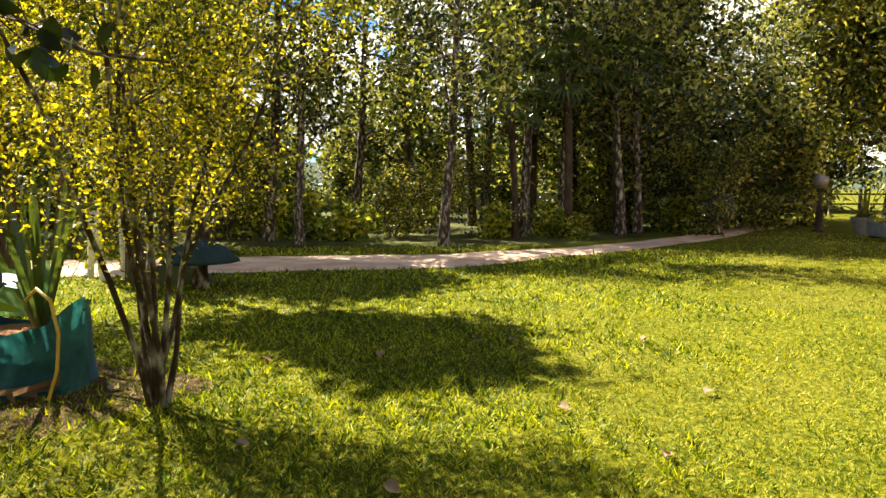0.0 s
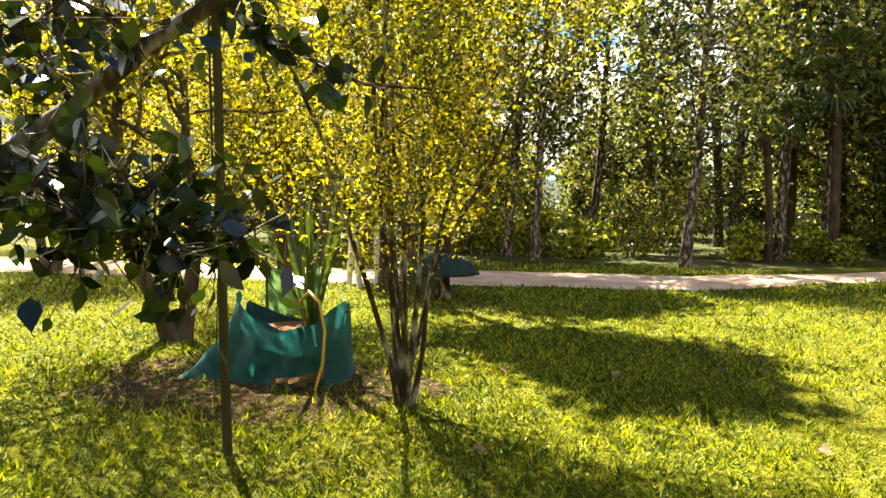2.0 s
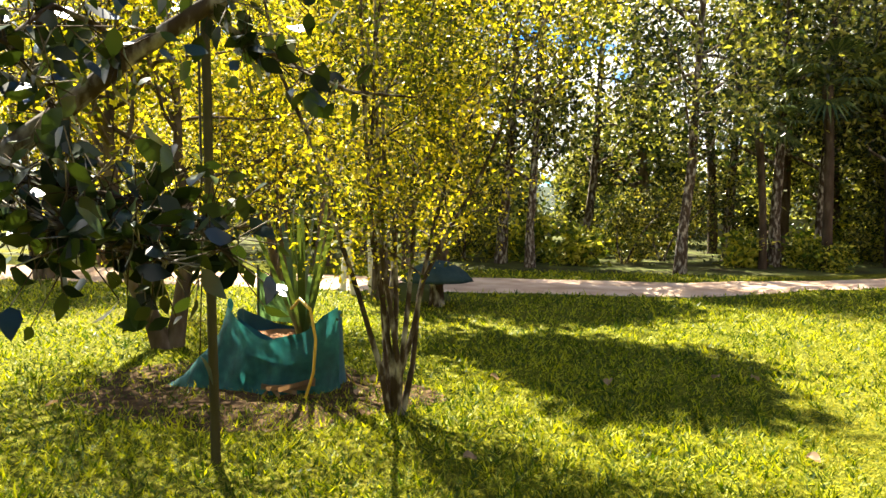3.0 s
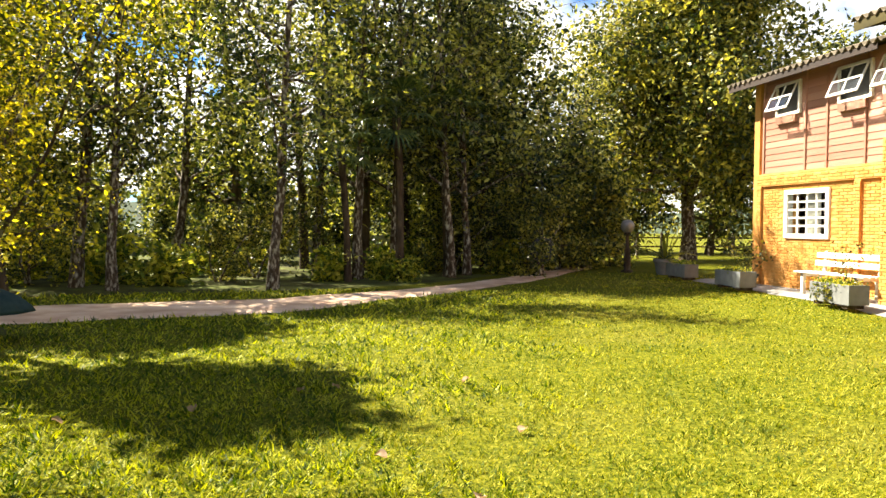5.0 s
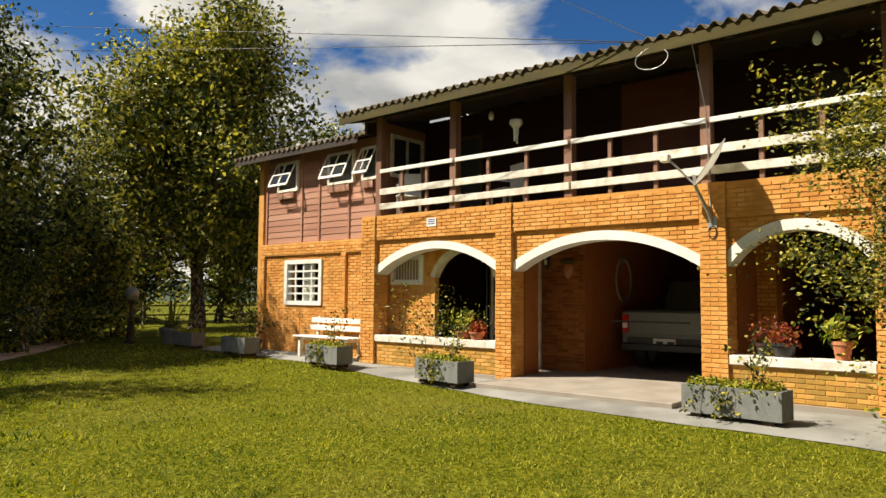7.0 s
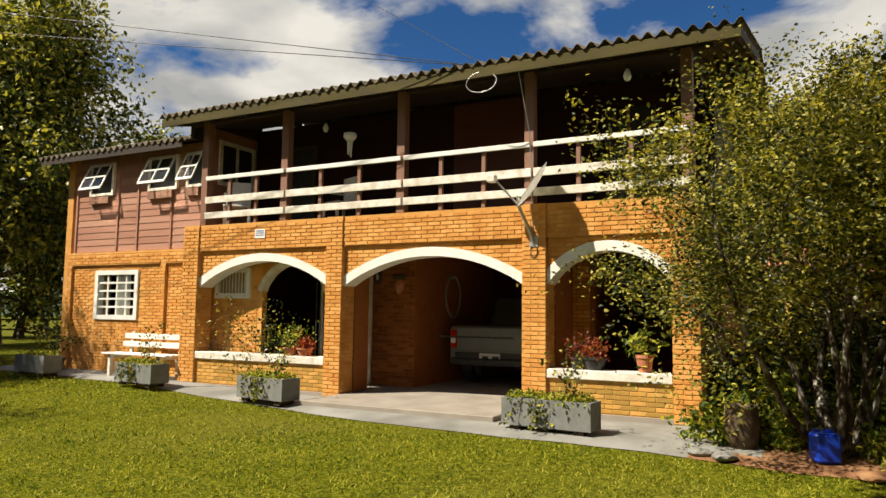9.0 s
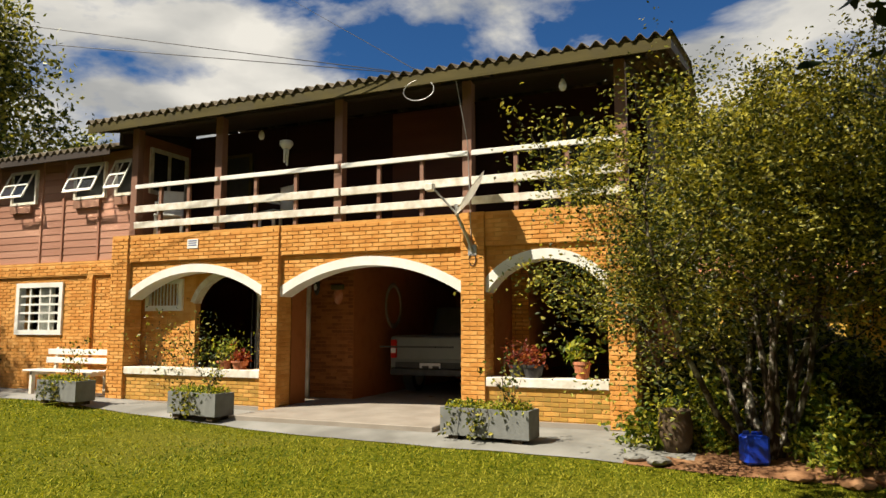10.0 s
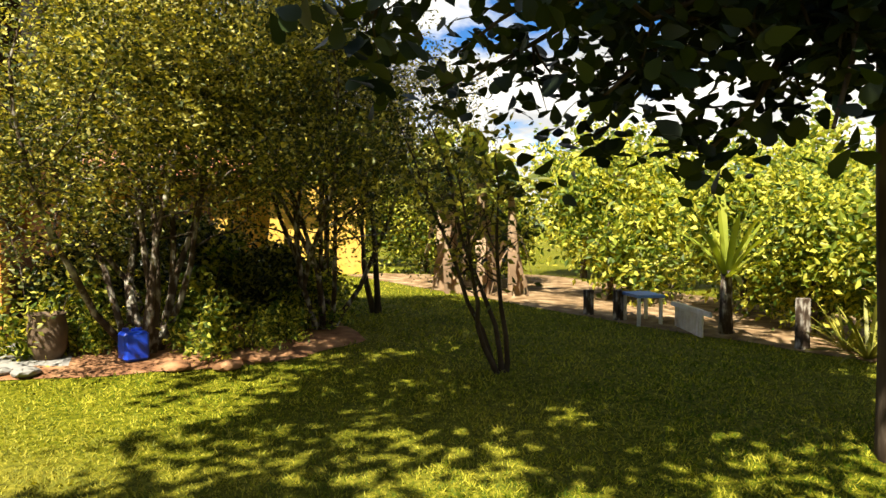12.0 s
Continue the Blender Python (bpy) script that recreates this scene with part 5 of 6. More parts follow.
# mushroom-shaped garden table
def table():
    t = tagged(empty("mushroom_table", (-4.0, 7.35, ground_z(-4.0, 7.35))), "concrete garden table shaped like a mushroom", "garden table")
    # cap colour darkened to hold the shade the table stands in
    STONE = material("shaded_blue_grey_concrete", ((0.016, 0.034, 0.034), (0.032, 0.056, 0.055)), scale=7, rough=0.9, bump=0.3, stain=0.4, stain_scale=3, stain_color=(0.03, 0.04, 0.035), specular=0.1)
    part("stem", lathe([(0.13, -0.05), (0.11, 0.05), (0.09, 0.25), (0.10, 0.42)], 18), BARK_PALE, t, smooth=True)
    bm = bmesh.new()
    n = 36
    prof = ((0.02, 0.63), (0.25, 0.60), (0.48, 0.52), (0.66, 0.40), (0.70, 0.35), (0.60, 0.37), (0.3, 0.42), (0.1, 0.42))
    rings = [[bm.verts.new((0.70 * r * (1 + 0.03 * math.sin(9 * 2 * math.pi * i / n)) * math.cos(2 * math.pi * i / n), 0.70 * r * math.sin(2 * math.pi * i / n), z)) for i in range(n)] for r, z in prof]
    for a, b in zip(rings, rings[1:]):
        for i in range(n):
            bm.faces.new((a[i], a[(i + 1) % n], b[(i + 1) % n], b[i]))
    bm.faces.new(rings[0])
    part("cap", bm, STONE, t, "blue-grey scalloped cap", smooth=True)


table()
DRYHEAP = tagged(empty("soil_mound", (-4.6, 8.0, ground_z(-4.6, 8.0))), "low dark heap of earth and litter on the lawn", "earth heap")
part("earth", drape(lambda u, v: (0.6 * v * math.cos(6.283 * u), 0.4 * v * math.sin(6.283 * u), 0.26 * (1 - v * v) + 0.06 * noise.noise((3 * v * math.cos(6.283 * u), 3 * v * math.sin(6.283 * u), 0)) - 0.02), 28, 8, LITTER, "heap"), LITTER, DRYHEAP)
for k, (x, y) in enumerate(((-5.6, 8.0), (-5.35, 8.1), (-5.95, 8.3))):
    s = tagged(empty("leaning_stake", (x, y, ground_z(x, y))), "pale weathered stake leaning against the trees", "stake")
    part("stake_wood", tubes_mesh("stake_wood", [tube_arrays([(0, 0, -0.05), (-0.12 + 0.08 * k, 0.05, 0.95)], [0.05, 0.045], 7)], WHITE_WORN), WHITE_WORN, s)

# lamp post
lamp = tagged(empty("lamp_post", (8.45, 16.9, ground_z(8.45, 16.9))), "short garden lamp post with a white globe", "lamp")
part("shaft", lathe([(0.16, -0.05), (0.16, 0.06), (0.085, 0.08), (0.10, 0.2), (0.08, 0.3), (0.10, 0.42), (0.08, 0.52), (0.09, 0.64), (0.05, 0.7), (0.04, 1.05), (0.09, 1.08), (0.09, 1.12)], 14), BARK_DARK, lamp, smooth=True)
bm = bmesh.new()
bmesh.ops.create_uvsphere(bm, u_segments=20, v_segments=12, radius=0.19)
bmesh.ops.translate(bm, verts=list(bm.verts), vec=(0, 0, 1.29))
# white globe coloured grey, with the shade on it included
part("globe", bm, material("shade_grey_globe", ((0.15, 0.145, 0.13), (0.21, 0.20, 0.18)), scale=4, rough=0.4), lamp, "white glass globe", smooth=True)

# tyre hanging at the wood's edge
tyre = tagged(empty("hanging_tyre", (5.75, 16.3, ground_z(5.75, 16.3))), "black tyre standing against a tree", "tyre")
bm = bmesh.new()
rings = []
for i in range(28):
    a = 2 * math.pi * i / 28
    rings.append([bm.verts.new(((0.25 + 0.09 * math.cos(b)) * math.cos(a), 0.08 * math.sin(b), 0.75 + (0.25 + 0.09 * math.cos(b)) * math.sin(a))) for b in (0, 0.8, 1.6, 2.4, 3.14, 3.9, 4.7, 5.5)])
for i in range(28):
    for j in range(8):
        bm.faces.new((rings[i][j], rings[(i + 1) % 28][j], rings[(i + 1) % 28][(j + 1) % 8], rings[i][(j + 1) % 8]))
part("tread", bm, PLASTIC, tyre, smooth=True)
part("rope", tubes_mesh("rope", [tube_arrays([(0, 0, 1.0), (0.02, 0.2, 2.6)], [0.012, 0.012], 5)], BLACK), BLACK, tyre)


# ---- planters, pots, bench ----
def planter(x, y, turn, length=0.98, plants=4, seed=1, climber=False):
    t = tagged(empty("planter_box", (x, y, ground_z(x, y) + 0.05), turn), "grey concrete planter box on the pavement with green plants", "planter", "planter boxes along the pavement")
    h, w = 0.36, 0.34
    bm = bmesh.new()
    for a in ((-w / 2, -length / 2, w / 2, -length / 2 + 0.035), (-w / 2, length / 2 - 0.035, w / 2, length / 2), (-w / 2, -length / 2 + 0.035, -w / 2 + 0.035, length / 2 - 0.035), (w / 2 - 0.035, -length / 2 + 0.035, w / 2, length / 2 - 0.035)):
        box(a[0], a[1], 0.055, a[2], a[3], h, bm)
    box(-w / 2, -length / 2, 0.05, w / 2, length / 2, 0.056, bm)
    part("box", bm, PLANTER, t)
    for s in (-1, 1):
        part("foot", box(-w / 2 + 0.03, s * length * 0.36 - 0.06, -0.01, w / 2 - 0.03, s * length * 0.36 + 0.06, 0.05), BARK_DARK, t)
    part("soil", box(-w / 2 + 0.035, -length / 2 + 0.035, 0.06, w / 2 - 0.035, length / 2 - 0.035, h - 0.035), SOIL, t)
    rng = np.random.default_rng(seed)
    n = 260 * plants
    pos = np.stack([rng.normal(size=n) * 0.09, (rng.random(n) - 0.5) * length * 0.9, h - 0.03 + 0.10 * rng.random(n) ** 2], 1)
    part("foliage", leaves_mesh("planter_foliage", pos, 0.045, LEAF_BRIGHT, rng, 0.6, -0.3), LEAF_BRIGHT, t)
    if climber:
        tubes, tips = [], []
        for k in range(5):
            lp, lr = bough(rng, (-0.05, -length * 0.33 + 0.04 * k, h - 0.05), (rng.normal() * 0.1, rng.normal() * 0.12, 1), 0.40 + 0.3 * rng.random(), 0.006, 0.3, 0.1, 6)
            tubes.append(tube_arrays(lp, lr, 5))
            tips += lp[2:]
        for k in range(5):
            lp, lr = bough(rng, (-w / 2, -0.05 + 0.08 * k, h), (-0.35, rng.normal() * 0.3, -0.6), 0.30, 0.005, 0.3, -0.3, 5)
            tubes.append(tube_arrays(lp, lr, 4))
            tips += lp[1:]
        part("stalks", tubes_mesh("stalks", tubes, BARK), BARK, t)
        tips = np.array([tuple(p) for p in tips])
        pos = tips[rng.integers(0, len(tips), 260)] + rng.normal(size=(260, 3)) * 0.03
        part("shoots", leaves_mesh("shoots", pos, 0.055, LEAF_OLIVE, rng, 0.6), LEAF_OLIVE, t)
    return t


planter(7.66, 1.22, -4, 1.08, 4, 3, True)
planter(7.90, 5.62, -8, 0.98, 4, 4, True)
planter(8.02, 8.45, -6, 1.0, 3, 5, True)
planter(8.10, 11.35, -5, 1.0, 1, 6)
planter(8.45, 14.0, -4, 1.0, 3, 7)


def pot(x, y, z, r, h, mat, label, leaf_mat, seed, count=500, height=0.35, leaf=0.06, spread=0.16):
    t = tagged(empty("flower_pot", (x, y, z)), label, "flower pot")
    part("pot", lathe([(r * 0.7, 0), (r * 0.95, h * 0.8), (r * 1.06, h * 0.82), (r * 1.06, h), (r * 0.9, h), (r * 0.88, h * 0.86)], 20), mat, t, smooth=False)
    rng = np.random.default_rng(seed)
    tubes, tips = [], []
    for k in range(9):
        lp, lr = bough(rng, (0, 0, h * 0.85), (rng.normal() * 0.5, rng.normal() * 0.5, 1), height * (0.6 + 0.6 * rng.random()), 0.006, 0.3, 0.05, 5)
        tubes.append(tube_arrays(lp, lr, 4))
        tips += lp[2:]
    part("stems", tubes_mesh("stems", tubes, BARK), BARK, t)
    tips = np.array([tuple(p) for p in tips])
    pos = tips[rng.integers(0, len(tips), count)] + rng.normal(size=(count, 3)) * spread * 0.35
    part("foliage", leaves_mesh("pot_foliage", pos, leaf, leaf_mat, rng, 0.55), leaf_mat, t)
    return t


pot(8.86, 9.6 + 2.45, ground_z(8.86, 12.05) + 0.05, 0.22, 0.24, PLASTIC, "low dark pot with bare reddish stems by the wall", LEAF_OLIVE, 11, 260, 0.75, 0.07)
pot(8.93, 5.78, 0.54, 0.13, 0.13, TERRACOTTA, "terracotta trough of red-green plants on the sill", LEAF_RED, 12, 260, 0.16, 0.06)
pot(8.93, 6.08, 0.54, 0.12, 0.13, TERRACOTTA, "terracotta trough of trailing plants on the sill", LEAF_BRIGHT, 13, 320, 0.26, 0.06, 0.3)
pot(8.96, 1.06, 0.54, 0.15, 0.17, PLASTIC, "dark trough with reddish leafy plants on the sill", LEAF_RED, 14, 380, 0.16, 0.055)
pot(8.96, 1.28, 0.54, 0.11, 0.16, PLASTIC, "dark pot with red stems on the sill", LEAF_RED, 15, 160, 0.34, 0.05)
pot(8.95, 0.42, 0.54, 0.11, 0.22, TERRACOTTA, "terracotta pot with broad green leaves on the sill", LEAF_BRIGHT, 16, 110, 0.36, 0.10)
pot(9.10, 7.72, 0.0, 0.12, 0.3, TERRACOTTA, "tall thin potted shrub with few leaves in the porch", LEAF_OLIVE, 17, 110, 1.25, 0.05, 0.3)
pot(9.10, 6.80, 0.0, 0.12, 0.3, PLASTIC, "dark reddish leafy potted shrub in the porch", LEAF_FOREST, 18, 800, 1.0, 0.06, 0.55)
pot(8.95, 15.7, ground_z(8.95, 15.7) + 0.02, 0.3, 0.42, PLANTER, "large grey pot with an arching palm", LEAF_PALM, 19, 100, 0.3, 0.1)
rp = rosette("potted_palm", "arching yellow-green palm fronds in a grey pot", 20, 16, 1.15, 0.05, LEAF_OLIVE, 1.1)
rp.matrix_basis = pose(8.95, 15.7, ground_z(8.95, 15.7) + 0.4)
# stained clay, its brown dulled to carry the bush's shade
CLAY = material("shaded_weathered_clay", ((0.085, 0.058, 0.036), (0.15, 0.105, 0.068)), scale=9, rough=0.9, bump=0.3, stain=0.4, stain_scale=6, specular=0.1)
jar = tagged(empty("clay_jar", (7.72, -0.80, ground_z(7.72, -0.80) + 0.05)), "weathered brown clay jar under the bush, darkened as in shade", "jar")
part("body", lathe([(0.12, 0), (0.165, 0.12), (0.175, 0.28), (0.15, 0.40), (0.17, 0.43), (0.15, 0.43), (0.13, 0.38)], 20), CLAY, jar, smooth=True)

drum = tagged(empty("blue_container", (7.34, -1.54, ground_z(7.34, -1.54) + 0.05), 20), "bright blue plastic canister on the soil", "canister")
part("body", box(-0.10, -0.115, 0, 0.10, 0.115, 0.27), BLUE, drum, bevel=0.025)
part("neck", lathe([(0.03, 0.268), (0.03, 0.30)], 12, centre=(0.03, 0.06, 0)), BLUE, drum)
part("handle", box(-0.012, -0.08, 0.268, 0.012, 0.02, 0.30), BLUE, drum, bevel=0.006)
for k, (x, y) in enumerate(((7.25, -0.45), (7.45, -0.55), (7.15, -0.7), (7.6, -0.4), (6.9, -1.9), (6.75, -2.3), (7.0, -2.6))):
    s = tagged(empty("flat_stone", (x, y, ground_z(x, y) + 0.05), 50 * k), "flat grey stone on the soil", "stone", "stones round the bed")
    bm = bmesh.new()
    bmesh.ops.create_icosphere(bm, subdivisions=2, radius=0.13)
    for vv in bm.verts:
        vv.co += vv.co.normalized() * 0.04 * noise.noise(vv.co * 6 + Vector((k, 0, 0)))
        vv.co.z *= 0.35
    part("stone", bm, CONCRETE if k < 4 else SOIL, s)


def bench():
    t = tagged(empty("bench", (8.98, 9.42, ground_z(8.98, 9.42) + 0.055)), "white slatted garden bench against the house", "bench")
    for k in range(3):
        part("seat_slat", box(-0.38 + 0.125 * k, -0.85, 0.395, -0.28 + 0.125 * k, 0.85, 0.425), WHITE, t, bevel=0.005)
    for k in range(2):
        part("back_slat", box(0.08 + 0.03 * k, -0.85, 0.52 + 0.15 * k, 0.11 + 0.03 * k, 0.85, 0.62 + 0.15 * k), WHITE, t, bevel=0.005)
    for y in (-0.65, 0.65):
        bm = bmesh.new()
        box(-0.36, y - 0.03, 0, -0.29, y + 0.03, 0.395, bm)
        box(0.05, y - 0.03, 0, 0.12, y + 0.03, 0.395, bm)
        box(-0.36, y - 0.028, 0.33, 0.12, y + 0.028, 0.39, bm)
        part("leg", bm, WHITE_WORN, t)
        bm = bmesh.new()
        v = [bm.verts.new(p) for p in ((0.10, y - 0.03, 0.39), (0.15, y - 0.03, 0.39), (0.20, y - 0.03, 0.80), (0.15, y - 0.03, 0.80))]
        bm.faces.new(v)
        r = bmesh.ops.extrude_face_region(bm, geom=list(bm.faces))
        bmesh.ops.translate(bm, verts=[g for g in r["geom"] if isinstance(g, bmesh.types.BMVert)], vec=(0, 0.06, 0))
        part("back_support", bm, WHITE_WORN, t)


bench()


def balcony_chair(x, y, turn):
    t = tagged(empty("balcony_chair", (x, y, 2.70), turn), "white plastic chair on the balcony", "chair", "balcony chairs")
    part("seat", box(-0.24, -0.24, 0.40, 0.24, 0.24, 0.44), WHITE, t, bevel=0.01)
    part("backrest", box(0.20, -0.22, 0.46, 0.24, 0.22, 0.92), WHITE, t, bevel=0.01)
    for a in (-0.21, 0.21):
        for b in (-0.21, 0.21):
            part("leg", box(a - 0.02, b - 0.02, 0, a + 0.02, b + 0.02, 0.40), WHITE, t)
        part("armrest", box(-0.22, a - 0.02, 0.62, 0.22, a + 0.02, 0.65), WHITE, t)


balcony_chair(9.35, 7.75, 40)
balcony_chair(9.75, 5.75, -20)

# ---- pick-up in the garage ----
truck = tagged(empty("pickup_truck", (11.1, 3.48, 0.0)), "silver pick-up truck parked tail-out in the garage", "pickup truck")
bm = bmesh.new()
prof = [(0.0, 0.42), (0.0, 0.96), (0.04, 0.99), (1.65, 0.99), (1.75, 1.02), (2.05, 1.50), (2.9, 1.52), (3.5, 1.05), (4.3, 0.95), (4.4, 0.7), (4.4, 0.42)]
rings = []
for y, inset in ((-0.76, 0.03), (-0.70, 0.0), (0.70, 0.0), (0.76, 0.03)):
    rings.append([bm.verts.new((x, y, z - (inset * 0.6 if z > 0.9 else 0))) for x, z in prof])
for a, b in zip(rings, rings[1:]):
    for i in range(len(prof) - 1):
        bm.faces.new((a[i], a[i + 1], b[i + 1], b[i]))
bm.faces.new(rings[0])
bm.faces.new(rings[-1][::-1])
body = part("body", bm, TRUCK, truck)
truck.matrix_basis = truck.matrix_basis @ Matrix.Diagonal((1.0, 1.02, 1.05, 1.0))
part("tailgate", box(-0.035, -0.60, 0.60, -0.002, 0.60, 0.965), TRUCK, truck, "silver tailgate", bevel=0.012)
bm = bmesh.new()
for k in range(13):
    y = -0.6 + 0.1 * k
    box(-0.03, y - 0.045, 0.555, -0.004, y + 0.045, 0.592, bm)
part("tailgate_trim", bm, PLASTIC, truck)
part("emblem", lathe([(0.045, 0), (0.045, 0.012)], 20), CHROME, truck, "round chrome badge")
truck.children[-1].matrix_basis = pose(-0.037, 0.0, 0.84, 0, -90, 0)
part("bumper", box(-0.12, -0.72, 0.34, 0.02, 0.72, 0.46), PLASTIC, truck, "dark bumper", bevel=0.02)
part("under_panel", box(-0.03, -0.66, 0.45, -0.004, 0.66, 0.555), PLASTIC, truck)
plate = part("number_plate", box(-0.055, -0.19, 0.42, -0.045, 0.19, 0.545), material("plate_grey", ((0.55, 0.55, 0.55), (0.65, 0.65, 0.65)), scale=9, rough=0.5), truck, "pale number plate with dark bars")
for a in (-0.11, 0.08):
    part("plate_bar", box(-0.058, a - 0.06, 0.445, -0.056, a + 0.06, 0.50), PLASTIC, plate)
for s in (-1, 1):
    lampo = part("tail_lamp", box(-0.03, s * 0.70 - 0.055, 0.62, 0.03, s * 0.70 + 0.055, 0.92), RED_LENS, truck, "red tail lamp", bevel=0.012)
    part("reversing_lens", box(-0.036, s * 0.70 - 0.045, 0.70, -0.03, s * 0.70 + 0.045, 0.78), CLEAR_LENS, lampo)
for x in (0.75, 3.55):
    for s in (-1, 1):
        w = part("wheel", lathe([(0.2, -0.1), (0.29, -0.09), (0.30, 0), (0.29, 0.09), (0.2, 0.1)], 24), PLASTIC, truck)
        w.matrix_basis = pose(x, s * 0.66, 0.30, 90, 0, 0)
        rim = part("rim", lathe([(0.19, -0.105), (0.12, -0.09), (0.12, 0.09), (0.19, 0.105)], 18), METAL, w)
part("rear_window", box(2.0, -0.55, 1.12, 2.02, 0.55, 1.42), PLASTIC, truck)

# ---- fixtures on the house ----
dish = tagged(empty("satellite_dish", (8.80, 1.84, 2.20)), "white satellite dish on a bent wall bracket", "satellite dish")
part("bracket", tubes_mesh("bracket", [tube_arrays([(-0.01, 0.0, 0.02), (-0.10, 0.03, 0.18), (-0.28, 0.10, 0.45), (-0.30, 0.12, 0.62)], [0.022] * 4, 8)], METAL), METAL, dish, "bent galvanised tube")
part("foot_plate", box(-0.012, -0.06, -0.04, 0.0, 0.06, 0.10), METAL, dish)
bm = bmesh.new()
rows = []
for j in range(7):
    r = 0.33 * j / 6
    rows.append([bm.verts.new((r * math.cos(2 * math.pi * i / 28), 1.08 * r * math.sin(2 * math.pi * i / 28), 0.55 * r * r)) for i in range(28)] if j else [bm.verts.new((0, 0, 0))])
for i in range(28):
    bm.faces.new((rows[0][0], rows[1][i], rows[1][(i + 1) % 28]))
    for j in range(1, 6):
        bm.faces.new((rows[j][i], rows[j + 1][i], rows[j + 1][(i + 1) % 28], rows[j][(i + 1) % 28]))
r = bmesh.ops.solidify(bm, geom=list(bm.faces), thickness=0.008)
refl = part("reflector", bm, WHITE, dish, "white dish reflector", smooth=True)
refl.matrix_basis = look((-0.28, -0.12, 0.72), (-0.28 + 0.35, -0.12 - 0.85, 0.72 - 0.62))
part("feed_arm", tubes_mesh("feed_arm", [tube_arrays([(-0.30, 0.08, 0.46), (-0.42, 0.40, 0.84)], [0.014, 0.014], 6)], METAL), METAL, dish)
part("receiver", box(-0.47, 0.38, 0.80, -0.37, 0.50, 0.90), WHITE_WORN, dish, "small white receiver head", bevel=0.012)
part("cable_loop", tubes_mesh("cable_loop", [tube_arrays([(-0.01 + 0.0, 0.05 * math.cos(a), -0.10 + 0.08 * math.sin(a)) for a in [0.3 * k for k in range(21)]], [0.006] * 21, 5)], BLACK), BLACK, dish)

for x, y, z in ((8.75, 0.55, 4.42), (9.6, 6.0, 4.55)):
    b = tagged(empty("bare_bulb", (x, y, z)), "bare lamp bulb under the balcony roof", "lamp bulb")
    part("bulb", lathe([(0.02, 0), (0.045, -0.05), (0.055, -0.10), (0.035, -0.15), (0.005, -0.165)], 14), CLEAR_LENS, b, smooth=True)
    part("socket", lathe([(0.022, 0.06), (0.022, 0)], 10), BLACK, b)
wl_ = tagged(empty("wind_chime", (9.0, 5.05, 4.0)), "pale wind chime hanging on the balcony", "wind chime")
part("cap", lathe([(0.02, 0.14), (0.10, 0.12), (0.11, 0.06), (0.06, 0.0)], 14), FABRIC, wl_, smooth=True)
for k in range(4):
    part("chime", lathe([(0.016, -0.26 + 0.04 * k), (0.02, 0.0)], 8, centre=(0.03 * math.cos(1.57 * k), 0.03 * math.sin(1.57 * k), 0)), FABRIC, wl_)
part("thread", tubes_mesh("thread", [tube_arrays([(0, 0, 0.13), (0, 0, 0.62)], [0.003, 0.003], 4)], BLACK), BLACK, wl_)
for nm, lab, y, z, w, h, mt in (("wall_mask", "small painted mask on the garage wall", 4.85, 1.72, 0.09, 0.15, TERRACOTTA), ("wall_lantern", "black wall lantern by the garage door", 5.28, 1.90, 0.06, 0.17, BLACK)):
    o = tagged(empty(nm, (10.29, y, z)), lab, nm.replace("_", " "))
    bm = bmesh.new()
    bmesh.ops.create_uvsphere(bm, u_segments=16, v_segments=10, radius=1.0)
    bmesh.ops.transform(bm, matrix=Matrix.Diagonal((0.04, w, h, 1)), verts=list(bm.verts))
    part("face" if nm == "wall_mask" else "glass", bm, mt, o, smooth=True)
    if nm == "wall_mask":
        part("hat", box(-0.06, -0.13, 0.10, 0.0, 0.13, 0.19), FASCIA, o, bevel=0.02)
    else:
        part("light_bulb", lathe([(0.02, -0.08), (0.028, -0.02), (0.01, 0.03)], 10, centre=(-0.05, 0, 0)), CLEAR_LENS, o)
oval = tagged(empty("oval_frame", (11.72, 4.545, 1.58)), "oval pale frame hanging on the garage wall", "picture frame")
bm = bmesh.new()
rings = []
for i in range(36):
    a = 2 * math.pi * i / 36
    rings.append([bm.verts.new(((0.30 + 0.045 * math.cos(b)) * math.cos(a), -0.02 + 0.02 * math.sin(b), (0.38 + 0.045 * math.cos(b)) * math.sin(a))) for b in (0, 1.57, 3.14, 4.71)])
for i in range(36):
    for j in range(4):
        bm.faces.new((rings[i][j], rings[(i + 1) % 36][j], rings[(i + 1) % 36][(j + 1) % 4], rings[i][(j + 1) % 4]))
part("rim", bm, CEILING, oval, smooth=True)

# overhead cables
for k, (pa, pb, sag) in enumerate((((-2.02, 51.8, 14.94), (8.42, 2.75, 4.72), 0.1), ((-1.9, 48.3, 12.34), (8.42, 2.7, 4.70), 0.2), ((8.42, 2.55, 4.74), (24.7, 17.4, 16.2), 0.0))):
    a, b = Vector(pa), Vector(pb)
    pts = [a.lerp(b, i / 24) - Vector((0, 0, sag * 4 * (i / 24) * (1 - i / 24))) for i in range(25)]
    c = tagged(empty("overhead_cable"), "thin dark overhead cable to the roof", "cable", "overhead cables")
    part("wire", tubes_mesh("wire", [tube_arrays(pts, [0.0065] * 25, 5)], BLACK), BLACK, c)
c = tagged(empty("loose_cable"), "loose cable coil hanging at the eave", "cable")
